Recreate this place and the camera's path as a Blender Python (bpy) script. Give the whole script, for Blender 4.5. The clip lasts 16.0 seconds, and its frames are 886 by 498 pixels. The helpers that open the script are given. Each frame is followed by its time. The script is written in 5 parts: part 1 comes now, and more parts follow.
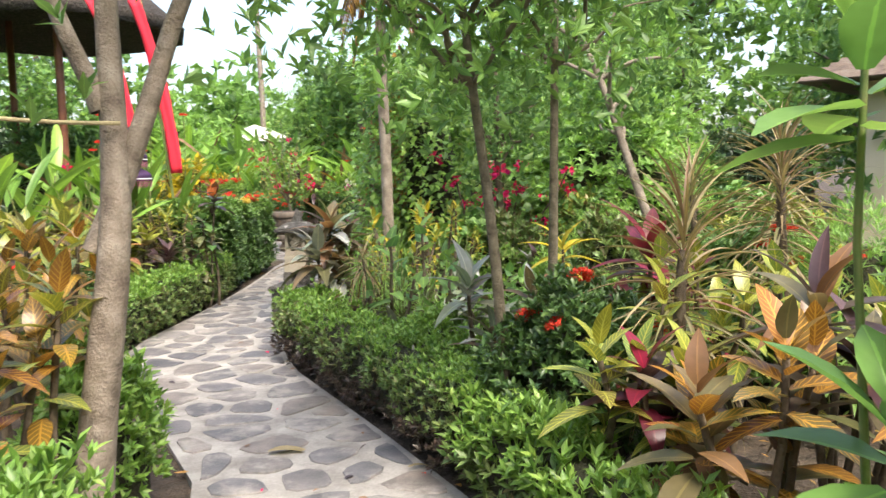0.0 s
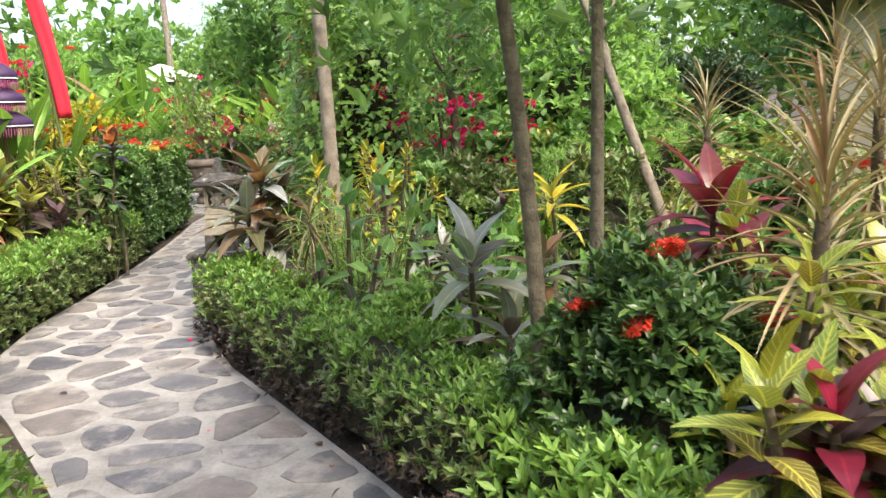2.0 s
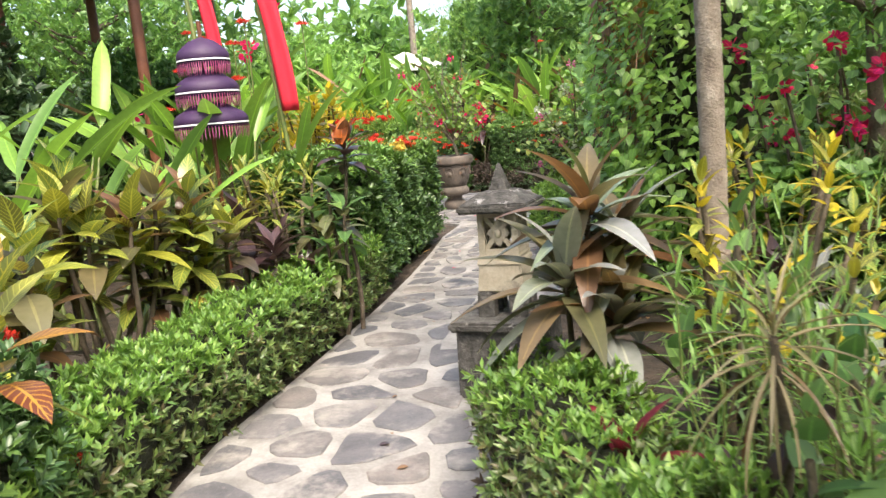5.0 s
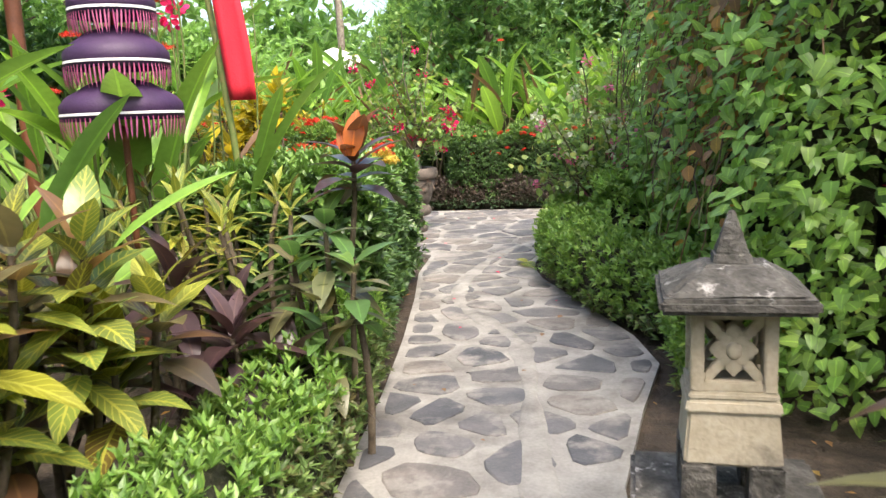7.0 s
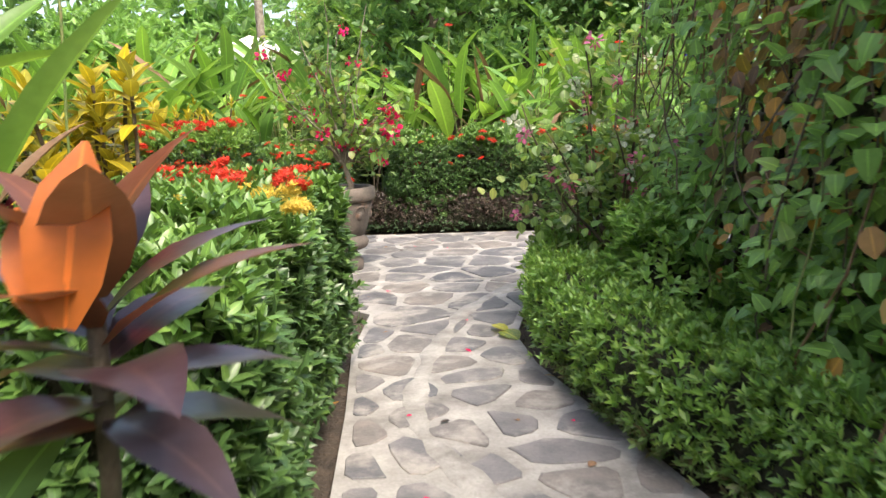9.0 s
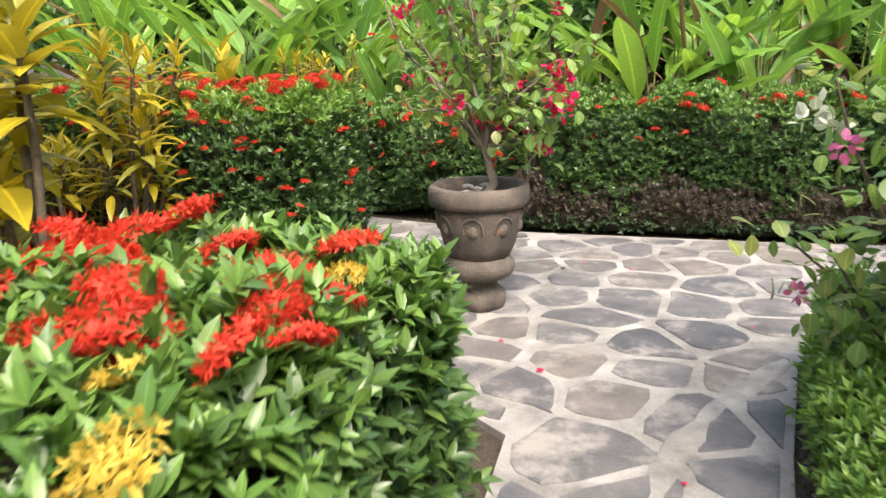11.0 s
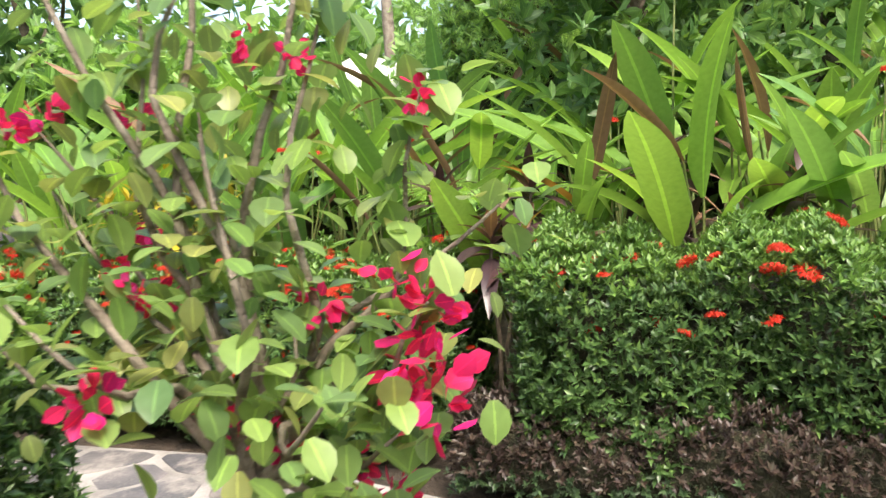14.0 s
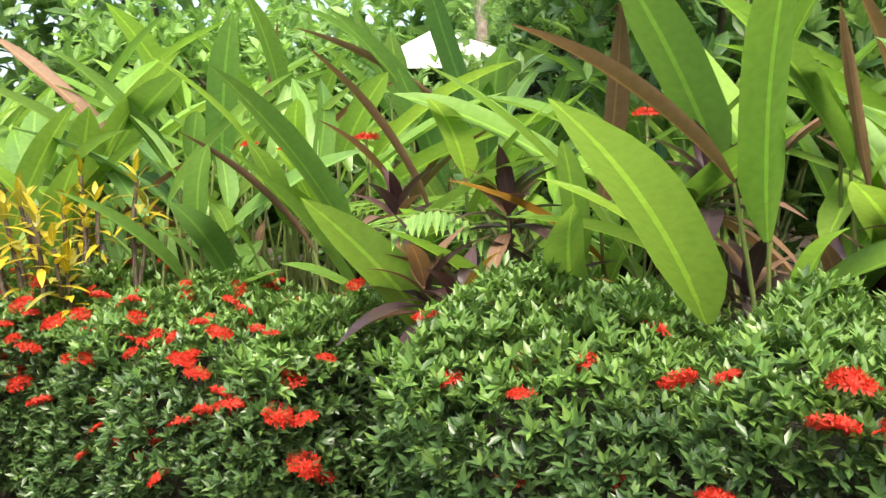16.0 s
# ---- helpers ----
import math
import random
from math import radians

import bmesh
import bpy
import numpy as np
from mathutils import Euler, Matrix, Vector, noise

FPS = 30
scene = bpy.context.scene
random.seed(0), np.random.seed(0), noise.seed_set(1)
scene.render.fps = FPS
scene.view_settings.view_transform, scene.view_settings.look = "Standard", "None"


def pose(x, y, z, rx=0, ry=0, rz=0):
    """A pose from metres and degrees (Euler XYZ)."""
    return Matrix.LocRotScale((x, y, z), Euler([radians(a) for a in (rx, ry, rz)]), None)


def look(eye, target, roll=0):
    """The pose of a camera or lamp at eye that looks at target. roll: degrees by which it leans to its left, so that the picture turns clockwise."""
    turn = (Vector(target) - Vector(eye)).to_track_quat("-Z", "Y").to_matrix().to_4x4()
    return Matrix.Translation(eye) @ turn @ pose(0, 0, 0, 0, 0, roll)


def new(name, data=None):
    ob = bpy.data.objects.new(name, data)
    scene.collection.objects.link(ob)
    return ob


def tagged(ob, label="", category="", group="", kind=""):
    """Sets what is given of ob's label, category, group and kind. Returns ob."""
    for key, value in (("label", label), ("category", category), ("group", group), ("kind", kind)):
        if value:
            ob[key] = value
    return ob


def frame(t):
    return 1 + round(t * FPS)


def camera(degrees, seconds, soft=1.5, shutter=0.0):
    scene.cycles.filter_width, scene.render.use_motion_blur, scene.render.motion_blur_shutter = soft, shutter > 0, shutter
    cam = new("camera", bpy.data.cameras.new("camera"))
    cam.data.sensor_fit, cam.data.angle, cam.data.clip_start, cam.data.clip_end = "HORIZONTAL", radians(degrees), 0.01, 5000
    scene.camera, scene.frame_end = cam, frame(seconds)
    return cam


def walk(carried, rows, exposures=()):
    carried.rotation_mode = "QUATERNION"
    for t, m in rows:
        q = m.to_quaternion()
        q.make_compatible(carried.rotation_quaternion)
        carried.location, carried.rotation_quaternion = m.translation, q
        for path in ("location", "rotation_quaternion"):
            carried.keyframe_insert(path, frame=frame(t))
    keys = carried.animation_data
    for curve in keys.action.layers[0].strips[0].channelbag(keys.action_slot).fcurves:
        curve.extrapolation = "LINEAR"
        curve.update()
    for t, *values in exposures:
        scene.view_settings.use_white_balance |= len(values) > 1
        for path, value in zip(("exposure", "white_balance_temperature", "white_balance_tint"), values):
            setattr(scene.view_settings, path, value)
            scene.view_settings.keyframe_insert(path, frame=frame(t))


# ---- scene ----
cam = camera(58.5, 16.0, soft=1.4, shutter=0.25)
PATH = [
    (0, (2.382, -2.244, 1.293), (2.329, -0.254, 1.102), -1.3),
    (0.5, (2.224, -2.04, 1.311), (2.363, -0.056, 1.101), -1.6),
    (1, (2.124, -1.806, 1.295), (2.344, 0.163, 1.021), -1.9),
    (1.5, (2.103, -1.5, 1.282), (2.287, 0.466, 0.967), -1.9),
    (2, (2.115, -1.133, 1.268), (2.25, 0.832, 0.921), -2.8),
    (2.5, (2.148, -0.744, 1.268), (2.197, 1.221, 0.899), -2.4),
    (3, (2.181, -0.341, 1.259), (1.979, 1.609, 0.861), -2.2),
    (3.5, (2.105, 0.058, 1.247), (1.787, 1.996, 0.869), -3.3),
    (4, (1.946, 0.45, 1.213), (1.622, 2.392, 0.859), -4),
    (4.5, (1.722, 0.862, 1.237), (1.304, 2.788, 0.898), -4.5),
    (4.7, (1.612, 1.019, 1.241), (1.156, 2.938, 0.906), -5.1),
    (6.8, (0.482, 2.702, 1.249), (0.301, 4.665, 0.91), -2.5),
    (7, (0.452, 2.899, 1.244), (0.26, 4.861, 0.911), -2.5),
    (7.5, (0.365, 3.37, 1.249), (0.253, 5.337, 0.905), -3.1),
    (8, (0.327, 3.857, 1.234), (0.302, 5.828, 0.899), -2.8),
    (8.2, (0.348, 4.035, 1.237), (0.302, 6.009, 0.92), -2.6),
    (10.3, (-0.043, 6.522, 1.384), (-0.033, 8.472, 0.939), -1.9),
    (10.5, (-0.013, 6.714, 1.387), (-0.129, 8.658, 0.931), -1.2),
    (11, (0.013, 7.215, 1.411), (-0.394, 9.110, 0.918), -1.3),
    (11.5, (-0.038, 7.695, 1.484), (-0.516, 9.578, 1.006), -3),
    (12, (-0.027, 8.122, 1.514), (-0.593, 10.005, 1.143), -3.5),
    (12.5, (-0.023, 8.584, 1.499), (-0.605, 10.474, 1.201), -4),
    (13, (-0.002, 9.083, 1.512), (-0.493, 11.004, 1.25), -4.2),
    (13.5, (0.073, 9.623, 1.509), (-0.419, 11.546, 1.261), -3.3),
    (14, (0.111, 10.150, 1.498), (-0.404, 12.066, 1.248), -3.7),
    (14.5, (0.212, 10.609, 1.529), (-0.334, 12.515, 1.267), -3.4),
    (15, (0.320, 11.068, 1.519), (-0.287, 12.957, 1.266), -1.7),
    (15.5, (0.406, 11.474, 1.546), (-0.303, 13.324, 1.274), -2.5),
    (16, (0.528, 11.739, 1.52), (-0.347, 13.517, 1.255), -2.6),
]
walk(cam, [(t, look(e, g, r)) for t, e, g, r in PATH], [(0, 1.8, 7000, 10), (10.3, 1.75, 7000, 10), (12, 1.6, 7000, 10), (13.2, 1.75, 7000, 10), (16, 1.8, 7000, 10)])

# ---- light ----
world = bpy.data.worlds.new("world")
scene.world = world
world.use_nodes = True
wn = world.node_tree
sky = wn.nodes.new("ShaderNodeTexSky")
sky.sky_type, sky.sun_disc = 'NISHITA', False
sky.sun_elevation, sky.sun_rotation = radians(58), radians(150)
sky.dust_density, sky.air_density = 4.0, 1.0
wn.links.new(sky.outputs[0], wn.nodes["Background"].inputs[0])
wn.nodes["Background"].inputs[1].default_value = 0.15
sun = new("sun", bpy.data.lights.new("sun", 'SUN'))
sun.data.energy, sun.data.angle, sun.data.color = 1.5, radians(25), (1.0, 0.96, 0.9)
sun.matrix_world = look((0, 0, 30), (0 - 30 * math.sin(radians(150)) * 0.62, 0 - 30 * math.cos(radians(150)) * 0.62, 0))

# ---- materials ----
R = np.random.default_rng(7)


def nodes_of(name):
    m = bpy.data.materials.new(name)
    m.use_nodes = True
    t = m.node_tree
    return m, t, t.nodes["Principled BSDF"], t.nodes["Material Output"]


def ramp_node(t, cols, src):
    n = t.nodes.new("ShaderNodeValToRGB")
    e = n.color_ramp.elements
    while len(e) < len(cols):
        e.new(0.5)
    for i, c in enumerate(cols):
        e[i].position = i / max(1, len(cols) - 1)
        e[i].color = (*c, 1)
    t.links.new(src, n.inputs[0])
    return n.outputs[0]


def mix_col(t, fac, a, b, mode='MIX'):
    n = t.nodes.new("ShaderNodeMix")
    n.data_type, n.blend_type = 'RGBA', mode
    for sock, v in ((n.inputs[0], fac), (n.inputs[6], a), (n.inputs[7], b)):
        if isinstance(v, (int, float)):
            sock.default_value = v
        elif isinstance(v, tuple):
            sock.default_value = (*v, 1)
        else:
            t.links.new(v, sock)
    return n.outputs[2]


def math_node(t, op, a, b=0.0):
    n = t.nodes.new("ShaderNodeMath")
    n.operation = op
    for sock, v in zip(n.inputs, (a, b)):
        if isinstance(v, (int, float)):
            sock.default_value = v
        else:
            t.links.new(v, sock)
    return n.outputs[0]


def leaf_mat(name, cols, vein=None, rough=0.38, thru=0.35, vein_scale=9.0, vein_w=0.72, edge=None):
    """Leaf surface: colour by leaf, mottling within it, a midrib and side veins, light shining through."""
    m, t, p, out = nodes_of(name)
    geo = t.nodes.new("ShaderNodeNewGeometry")
    cols = [(r_ * 1.5 + 0.016, g_ * 1.26, b_ * 1.7 + 0.015) if g_ > r_ * 1.15 else (r_, g_, b_) for r_, g_, b_ in cols]
    col = ramp_node(t, cols, geo.outputs["Random Per Island"])
    tc = t.nodes.new("ShaderNodeTexCoord")
    nz = t.nodes.new("ShaderNodeTexNoise")
    nz.inputs["Scale"].default_value = 35
    nz.inputs["Detail"].default_value = 3
    t.links.new(tc.outputs["Object"], nz.inputs["Vector"])
    dark = mix_col(t, 1.0, col, (0.55, 0.6, 0.5), 'MULTIPLY')
    col = mix_col(t, math_node(t, 'MULTIPLY', nz.outputs[0], 0.9), col, dark)
    sep = t.nodes.new("ShaderNodeSeparateXYZ")
    t.links.new(tc.outputs["UV"], sep.inputs[0])
    u = math_node(t, 'ABSOLUTE', math_node(t, 'SUBTRACT', sep.outputs[0], 0.5))
    rib = math_node(t, 'LESS_THAN', u, 0.045)
    if vein:
        w = math_node(t, 'SINE', math_node(t, 'MULTIPLY', math_node(t, 'SUBTRACT', sep.outputs[1], math_node(t, 'MULTIPLY', u, 0.45)), vein_scale * 6.283))
        side = math_node(t, 'GREATER_THAN', w, vein_w)
        col = mix_col(t, math_node(t, 'MAXIMUM', rib, math_node(t, 'MULTIPLY', side, 0.85)), col, vein)
    else:
        light = mix_col(t, 1.0, col, (1.5, 1.5, 1.3), 'MULTIPLY')
        col = mix_col(t, rib, col, light)
    if edge:
        col = mix_col(t, math_node(t, 'GREATER_THAN', u, 0.4), col, edge)
    t.links.new(col, p.inputs["Base Color"])
    p.inputs["Roughness"].default_value = rough
    p.inputs["Specular IOR Level"].default_value = 0.45
    bump = t.nodes.new("ShaderNodeBump")
    bump.inputs["Strength"].default_value = 0.25
    bump.inputs["Distance"].default_value = 0.004
    t.links.new(nz.outputs[0], bump.inputs["Height"])
    t.links.new(bump.outputs[0], p.inputs["Normal"])
    tr = t.nodes.new("ShaderNodeBsdfTranslucent")
    t.links.new(mix_col(t, 1.0, col, (1.25, 1.2, 0.85), 'MULTIPLY'), tr.inputs[0])
    mx = t.nodes.new("ShaderNodeMixShader")
    mx.inputs[0].default_value = thru
    t.links.new(p.outputs[0], mx.inputs[1])
    t.links.new(tr.outputs[0], mx.inputs[2])
    t.links.new(mx.outputs[0], out.inputs[0])
    return m


def solid_mat(name, cols, scale=12.0, rough=0.8, bump=0.4, dist=0.01, fine=90.0, stain=None, stain_scale=3.0, by_object=False, metal=0.0, stain_at=(0.45, 0.62)):
    """Two scales of noise over a palette, with bump and optional stains."""
    m, t, p, out = nodes_of(name)
    tc = t.nodes.new("ShaderNodeTexCoord")
    a = t.nodes.new("ShaderNodeTexNoise")
    a.inputs["Scale"].default_value, a.inputs["Detail"].default_value = scale, 6
    b = t.nodes.new("ShaderNodeTexNoise")
    b.inputs["Scale"].default_value, b.inputs["Detail"].default_value = fine, 4
    geo = t.nodes.new("ShaderNodeNewGeometry")
    for n in (a, b):
        t.links.new(geo.outputs["Position"], n.inputs["Vector"])
    f = math_node(t, 'ADD', math_node(t, 'MULTIPLY', a.outputs[0], 0.7), math_node(t, 'MULTIPLY', b.outputs[0], 0.3))
    f = math_node(t, 'MULTIPLY', math_node(t, 'SUBTRACT', f, 0.3), 2.5)
    col = ramp_node(t, cols, f)
    if by_object:
        oi = t.nodes.new("ShaderNodeObjectInfo")
        isl = math_node(t, 'FRACT', math_node(t, 'ADD', oi.outputs["Random"], geo.outputs["Random Per Island"]))
        tone = ramp_node(t, [(0.55, 0.56, 0.6), (1.05, 1.0, 0.98), (0.8, 0.8, 0.82), (1.15, 1.02, 0.9), (0.7, 0.72, 0.76)], isl)
        col = mix_col(t, 1.0, col, tone, 'MULTIPLY')
    if stain:
        s = t.nodes.new("ShaderNodeTexNoise")
        s.inputs["Scale"].default_value, s.inputs["Detail"].default_value = stain_scale, 8
        s.inputs["Roughness"].default_value = 0.7
        t.links.new(geo.outputs["Position"], s.inputs["Vector"])
        mr = t.nodes.new("ShaderNodeMapRange")
        mr.inputs[1].default_value, mr.inputs[2].default_value = stain_at
        t.links.new(s.outputs[0], mr.inputs[0])
        col = mix_col(t, mr.outputs[0], col, stain)
    t.links.new(col, p.inputs["Base Color"])
    p.inputs["Roughness"].default_value, p.inputs["Metallic"].default_value = rough, metal
    bp = t.nodes.new("ShaderNodeBump")
    bp.inputs["Strength"].default_value, bp.inputs["Distance"].default_value = bump, dist
    t.links.new(f, bp.inputs["Height"])
    t.links.new(bp.outputs[0], p.inputs["Normal"])
    return m


M = {
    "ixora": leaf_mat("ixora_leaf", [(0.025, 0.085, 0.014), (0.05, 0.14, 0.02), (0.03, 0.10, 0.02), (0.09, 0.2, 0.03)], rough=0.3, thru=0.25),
    # lighter copy of ixora_leaf; light on the hedge tops is painted into it
    "ixora_lit": leaf_mat("ixora_leaf_lit", [(0.05, 0.15, 0.02), (0.09, 0.23, 0.03), (0.13, 0.28, 0.04), (0.04, 0.12, 0.02)], rough=0.32, thru=0.3),
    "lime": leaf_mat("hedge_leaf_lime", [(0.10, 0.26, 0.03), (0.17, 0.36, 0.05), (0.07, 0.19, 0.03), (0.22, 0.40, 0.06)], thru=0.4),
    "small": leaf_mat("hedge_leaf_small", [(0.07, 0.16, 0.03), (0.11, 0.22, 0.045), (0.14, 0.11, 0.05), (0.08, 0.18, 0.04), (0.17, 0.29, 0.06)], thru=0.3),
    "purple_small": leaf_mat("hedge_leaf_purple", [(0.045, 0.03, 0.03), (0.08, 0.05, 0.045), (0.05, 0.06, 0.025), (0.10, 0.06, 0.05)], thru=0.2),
    "mid": leaf_mat("leaf_mid_green", [(0.05, 0.15, 0.03), (0.09, 0.23, 0.05), (0.13, 0.28, 0.05), (0.05, 0.17, 0.04)], thru=0.4),
    "vine": leaf_mat("vine_leaf", [(0.07, 0.2, 0.04), (0.12, 0.3, 0.05), (0.18, 0.38, 0.07), (0.05, 0.14, 0.04)], thru=0.4),
    "dark": leaf_mat("leaf_dark_green", [(0.02, 0.065, 0.018), (0.035, 0.10, 0.025), (0.05, 0.12, 0.03)], thru=0.25),
    "feather": leaf_mat("leaf_feathery", [(0.15, 0.34, 0.06), (0.22, 0.45, 0.09), (0.11, 0.27, 0.05)], thru=0.5),
    "cordy_brown": leaf_mat("cordyline_bronze", [(0.16, 0.11, 0.05), (0.12, 0.14, 0.05), (0.25, 0.12, 0.06), (0.10, 0.075, 0.06), (0.17, 0.19, 0.07)], thru=0.3, rough=0.3),
    "cordy_grey": leaf_mat("cordyline_grey", [(0.17, 0.23, 0.15), (0.22, 0.27, 0.2), (0.14, 0.22, 0.1), (0.24, 0.21, 0.17), (0.16, 0.26, 0.12)], rough=0.25, thru=0.2),
    "cordy_red": leaf_mat("cordyline_red", [(0.16, 0.015, 0.03), (0.26, 0.02, 0.05), (0.09, 0.015, 0.03), (0.22, 0.05, 0.05)], rough=0.3, thru=0.3),
    "cordy_bronze": leaf_mat("cordyline_bronze_red", [(0.16, 0.055, 0.035), (0.22, 0.08, 0.04), (0.12, 0.045, 0.04), (0.26, 0.12, 0.05)], rough=0.3, thru=0.3),
    "olive": leaf_mat("leaf_olive", [(0.1, 0.15, 0.05), (0.14, 0.18, 0.06), (0.16, 0.13, 0.06), (0.08, 0.13, 0.05)], rough=0.3, thru=0.3),
    "cordy_dark": leaf_mat("cordyline_purple", [(0.05, 0.025, 0.035), (0.09, 0.045, 0.05), (0.06, 0.04, 0.05), (0.12, 0.07, 0.08)], rough=0.28, thru=0.2),
    "croton_y": leaf_mat("croton_leaf_yellow_green", [(0.07, 0.17, 0.03), (0.16, 0.26, 0.03), (0.34, 0.33, 0.04), (0.11, 0.2, 0.03), (0.2, 0.13, 0.04), (0.09, 0.2, 0.03)], vein=(0.45, 0.44, 0.08), vein_w=0.84, rough=0.28, thru=0.3),
    "croton_gold": leaf_mat("croton_leaf_gold", [(0.55, 0.42, 0.03), (0.66, 0.52, 0.05), (0.40, 0.34, 0.04), (0.25, 0.30, 0.04)], rough=0.35, thru=0.35),
    "croton_o": leaf_mat("croton_leaf_orange", [(0.30, 0.08, 0.03), (0.16, 0.16, 0.03), (0.40, 0.16, 0.04), (0.10, 0.12, 0.03), (0.20, 0.04, 0.03)], vein=(0.5, 0.28, 0.05), rough=0.28, thru=0.3),
    "orange": leaf_mat("leaf_orange", [(0.62, 0.15, 0.03), (0.7, 0.2, 0.05)], thru=0.4),
    "helic": leaf_mat("heliconia_leaf", [(0.13, 0.32, 0.03), (0.18, 0.40, 0.045), (0.08, 0.22, 0.03), (0.22, 0.44, 0.05), (0.06, 0.17, 0.03)], rough=0.33, thru=0.4, vein=None),
    "dry": leaf_mat("dead_leaf", [(0.42, 0.26, 0.11), (0.58, 0.28, 0.05), (0.30, 0.17, 0.10), (0.2, 0.11, 0.08), (0.55, 0.36, 0.08)], rough=0.6, thru=0.25),
    "straw": leaf_mat("straw_leaf", [(0.34, 0.24, 0.14), (0.24, 0.22, 0.10), (0.42, 0.32, 0.19), (0.17, 0.20, 0.08), (0.28, 0.15, 0.10)], rough=0.5, thru=0.25),
    "boug_leaf": leaf_mat("bougainvillea_leaf", [(0.12, 0.27, 0.05), (0.2, 0.36, 0.07), (0.08, 0.2, 0.05), (0.28, 0.36, 0.08)], thru=0.45, rough=0.35),
    "magenta": leaf_mat("bract_magenta", [(0.82, 0.015, 0.2), (0.88, 0.03, 0.14), (0.8, 0.02, 0.28)], thru=0.45, rough=0.6),
    "red": leaf_mat("petal_red", [(0.70, 0.035, 0.02), (0.80, 0.07, 0.03), (0.62, 0.03, 0.02)], thru=0.35, rough=0.6),
    "yellow": leaf_mat("petal_yellow", [(0.75, 0.52, 0.08), (0.8, 0.6, 0.14)], thru=0.35, rough=0.6),
    "white": leaf_mat("petal_white", [(0.75, 0.76, 0.7), (0.8, 0.8, 0.76)], thru=0.3, rough=0.6),
    "pink": leaf_mat("petal_pink", [(0.7, 0.12, 0.38), (0.75, 0.25, 0.5)], thru=0.4, rough=0.6),
    "blue": leaf_mat("petal_blue", [(0.03, 0.03, 0.35), (0.06, 0.05, 0.45)], thru=0.3, rough=0.6),
    # near-black twig tones: the shade deep inside foliage, put into the colour
    "stems": solid_mat("inner_shade", [(0.012, 0.014, 0.006), (0.03, 0.032, 0.013), (0.05, 0.042, 0.022)], scale=25, rough=0.9, bump=1.0, dist=0.03),
    "bark": solid_mat("bark_grey", [(0.10, 0.075, 0.055), (0.22, 0.18, 0.14), (0.32, 0.28, 0.23)], scale=14, rough=0.85, bump=0.7, dist=0.012, fine=120),
    "bark_mid": solid_mat("bark_green_brown", [(0.07, 0.058, 0.04), (0.15, 0.125, 0.085), (0.22, 0.19, 0.135)], scale=18, rough=0.85, bump=0.7, dist=0.01),
    "bark_dark": solid_mat("bark_brown", [(0.045, 0.033, 0.022), (0.10, 0.075, 0.05), (0.16, 0.13, 0.09)], scale=18, rough=0.85, bump=0.7, dist=0.01),
    "stalk": solid_mat("green_stalk", [(0.06, 0.12, 0.03), (0.14, 0.18, 0.05), (0.2, 0.16, 0.07)], scale=20, rough=0.5, bump=0.2),
    "soil": solid_mat("soil", [(0.022, 0.016, 0.011), (0.055, 0.04, 0.028), (0.11, 0.08, 0.055)], scale=9, rough=0.95, bump=1.0, dist=0.03, fine=60),
    "mortar": solid_mat("mortar", [(0.19, 0.18, 0.165), (0.31, 0.295, 0.275), (0.42, 0.40, 0.375)], scale=4, rough=0.75, bump=0.5, dist=0.006, fine=70, stain=(0.13, 0.12, 0.11), stain_scale=2.6, stain_at=(0.46, 0.7)),
    "flag": solid_mat("flagstone", [(0.085, 0.087, 0.092), (0.145, 0.144, 0.148), (0.21, 0.20, 0.20)], scale=7, rough=0.55, bump=0.5, dist=0.006, fine=80, by_object=True, stain=(0.31, 0.285, 0.26), stain_scale=3.2, stain_at=(0.5, 0.64)),
    "sandstone": solid_mat("carved_sandstone", [(0.24, 0.205, 0.145), (0.34, 0.30, 0.225), (0.42, 0.38, 0.30)], scale=10, rough=0.85, bump=0.5, dist=0.006, stain=(0.12, 0.10, 0.075), stain_scale=5, stain_at=(0.56, 0.72)),
    "mossy": solid_mat("weathered_stone", [(0.025, 0.023, 0.021), (0.075, 0.07, 0.062), (0.17, 0.16, 0.145)], scale=18, rough=0.95, bump=0.9, dist=0.012, stain=(0.36, 0.34, 0.32), stain_scale=16, stain_at=(0.6, 0.66)),
    "pot": solid_mat("aged_terracotta", [(0.05, 0.042, 0.036), (0.105, 0.086, 0.072), (0.17, 0.135, 0.11)], scale=9, rough=0.85, bump=0.7, dist=0.008, stain=(0.26, 0.15, 0.10), stain_scale=5, stain_at=(0.55, 0.66)),
    "plaster": solid_mat("cream_plaster", [(0.55, 0.47, 0.30), (0.66, 0.58, 0.40), (0.70, 0.62, 0.45)], scale=2, rough=0.85, bump=0.15),
    "wood": solid_mat("red_brown_wood", [(0.10, 0.035, 0.018), (0.18, 0.06, 0.03), (0.24, 0.09, 0.045)], scale=6, rough=0.5, bump=0.2),
    "thatch": solid_mat("dark_thatch", [(0.025, 0.02, 0.018), (0.06, 0.048, 0.04), (0.12, 0.10, 0.085)], scale=30, rough=0.95, bump=1.0, dist=0.04),
    "roof_tile": solid_mat("roof_tiles_brown", [(0.07, 0.05, 0.04), (0.15, 0.11, 0.085), (0.2, 0.17, 0.14)], scale=8, rough=0.8, bump=0.5),
    "red_cloth": solid_mat("red_cloth", [(0.55, 0.012, 0.03), (0.68, 0.02, 0.045), (0.62, 0.015, 0.04)], scale=5, rough=0.75, bump=0.2),
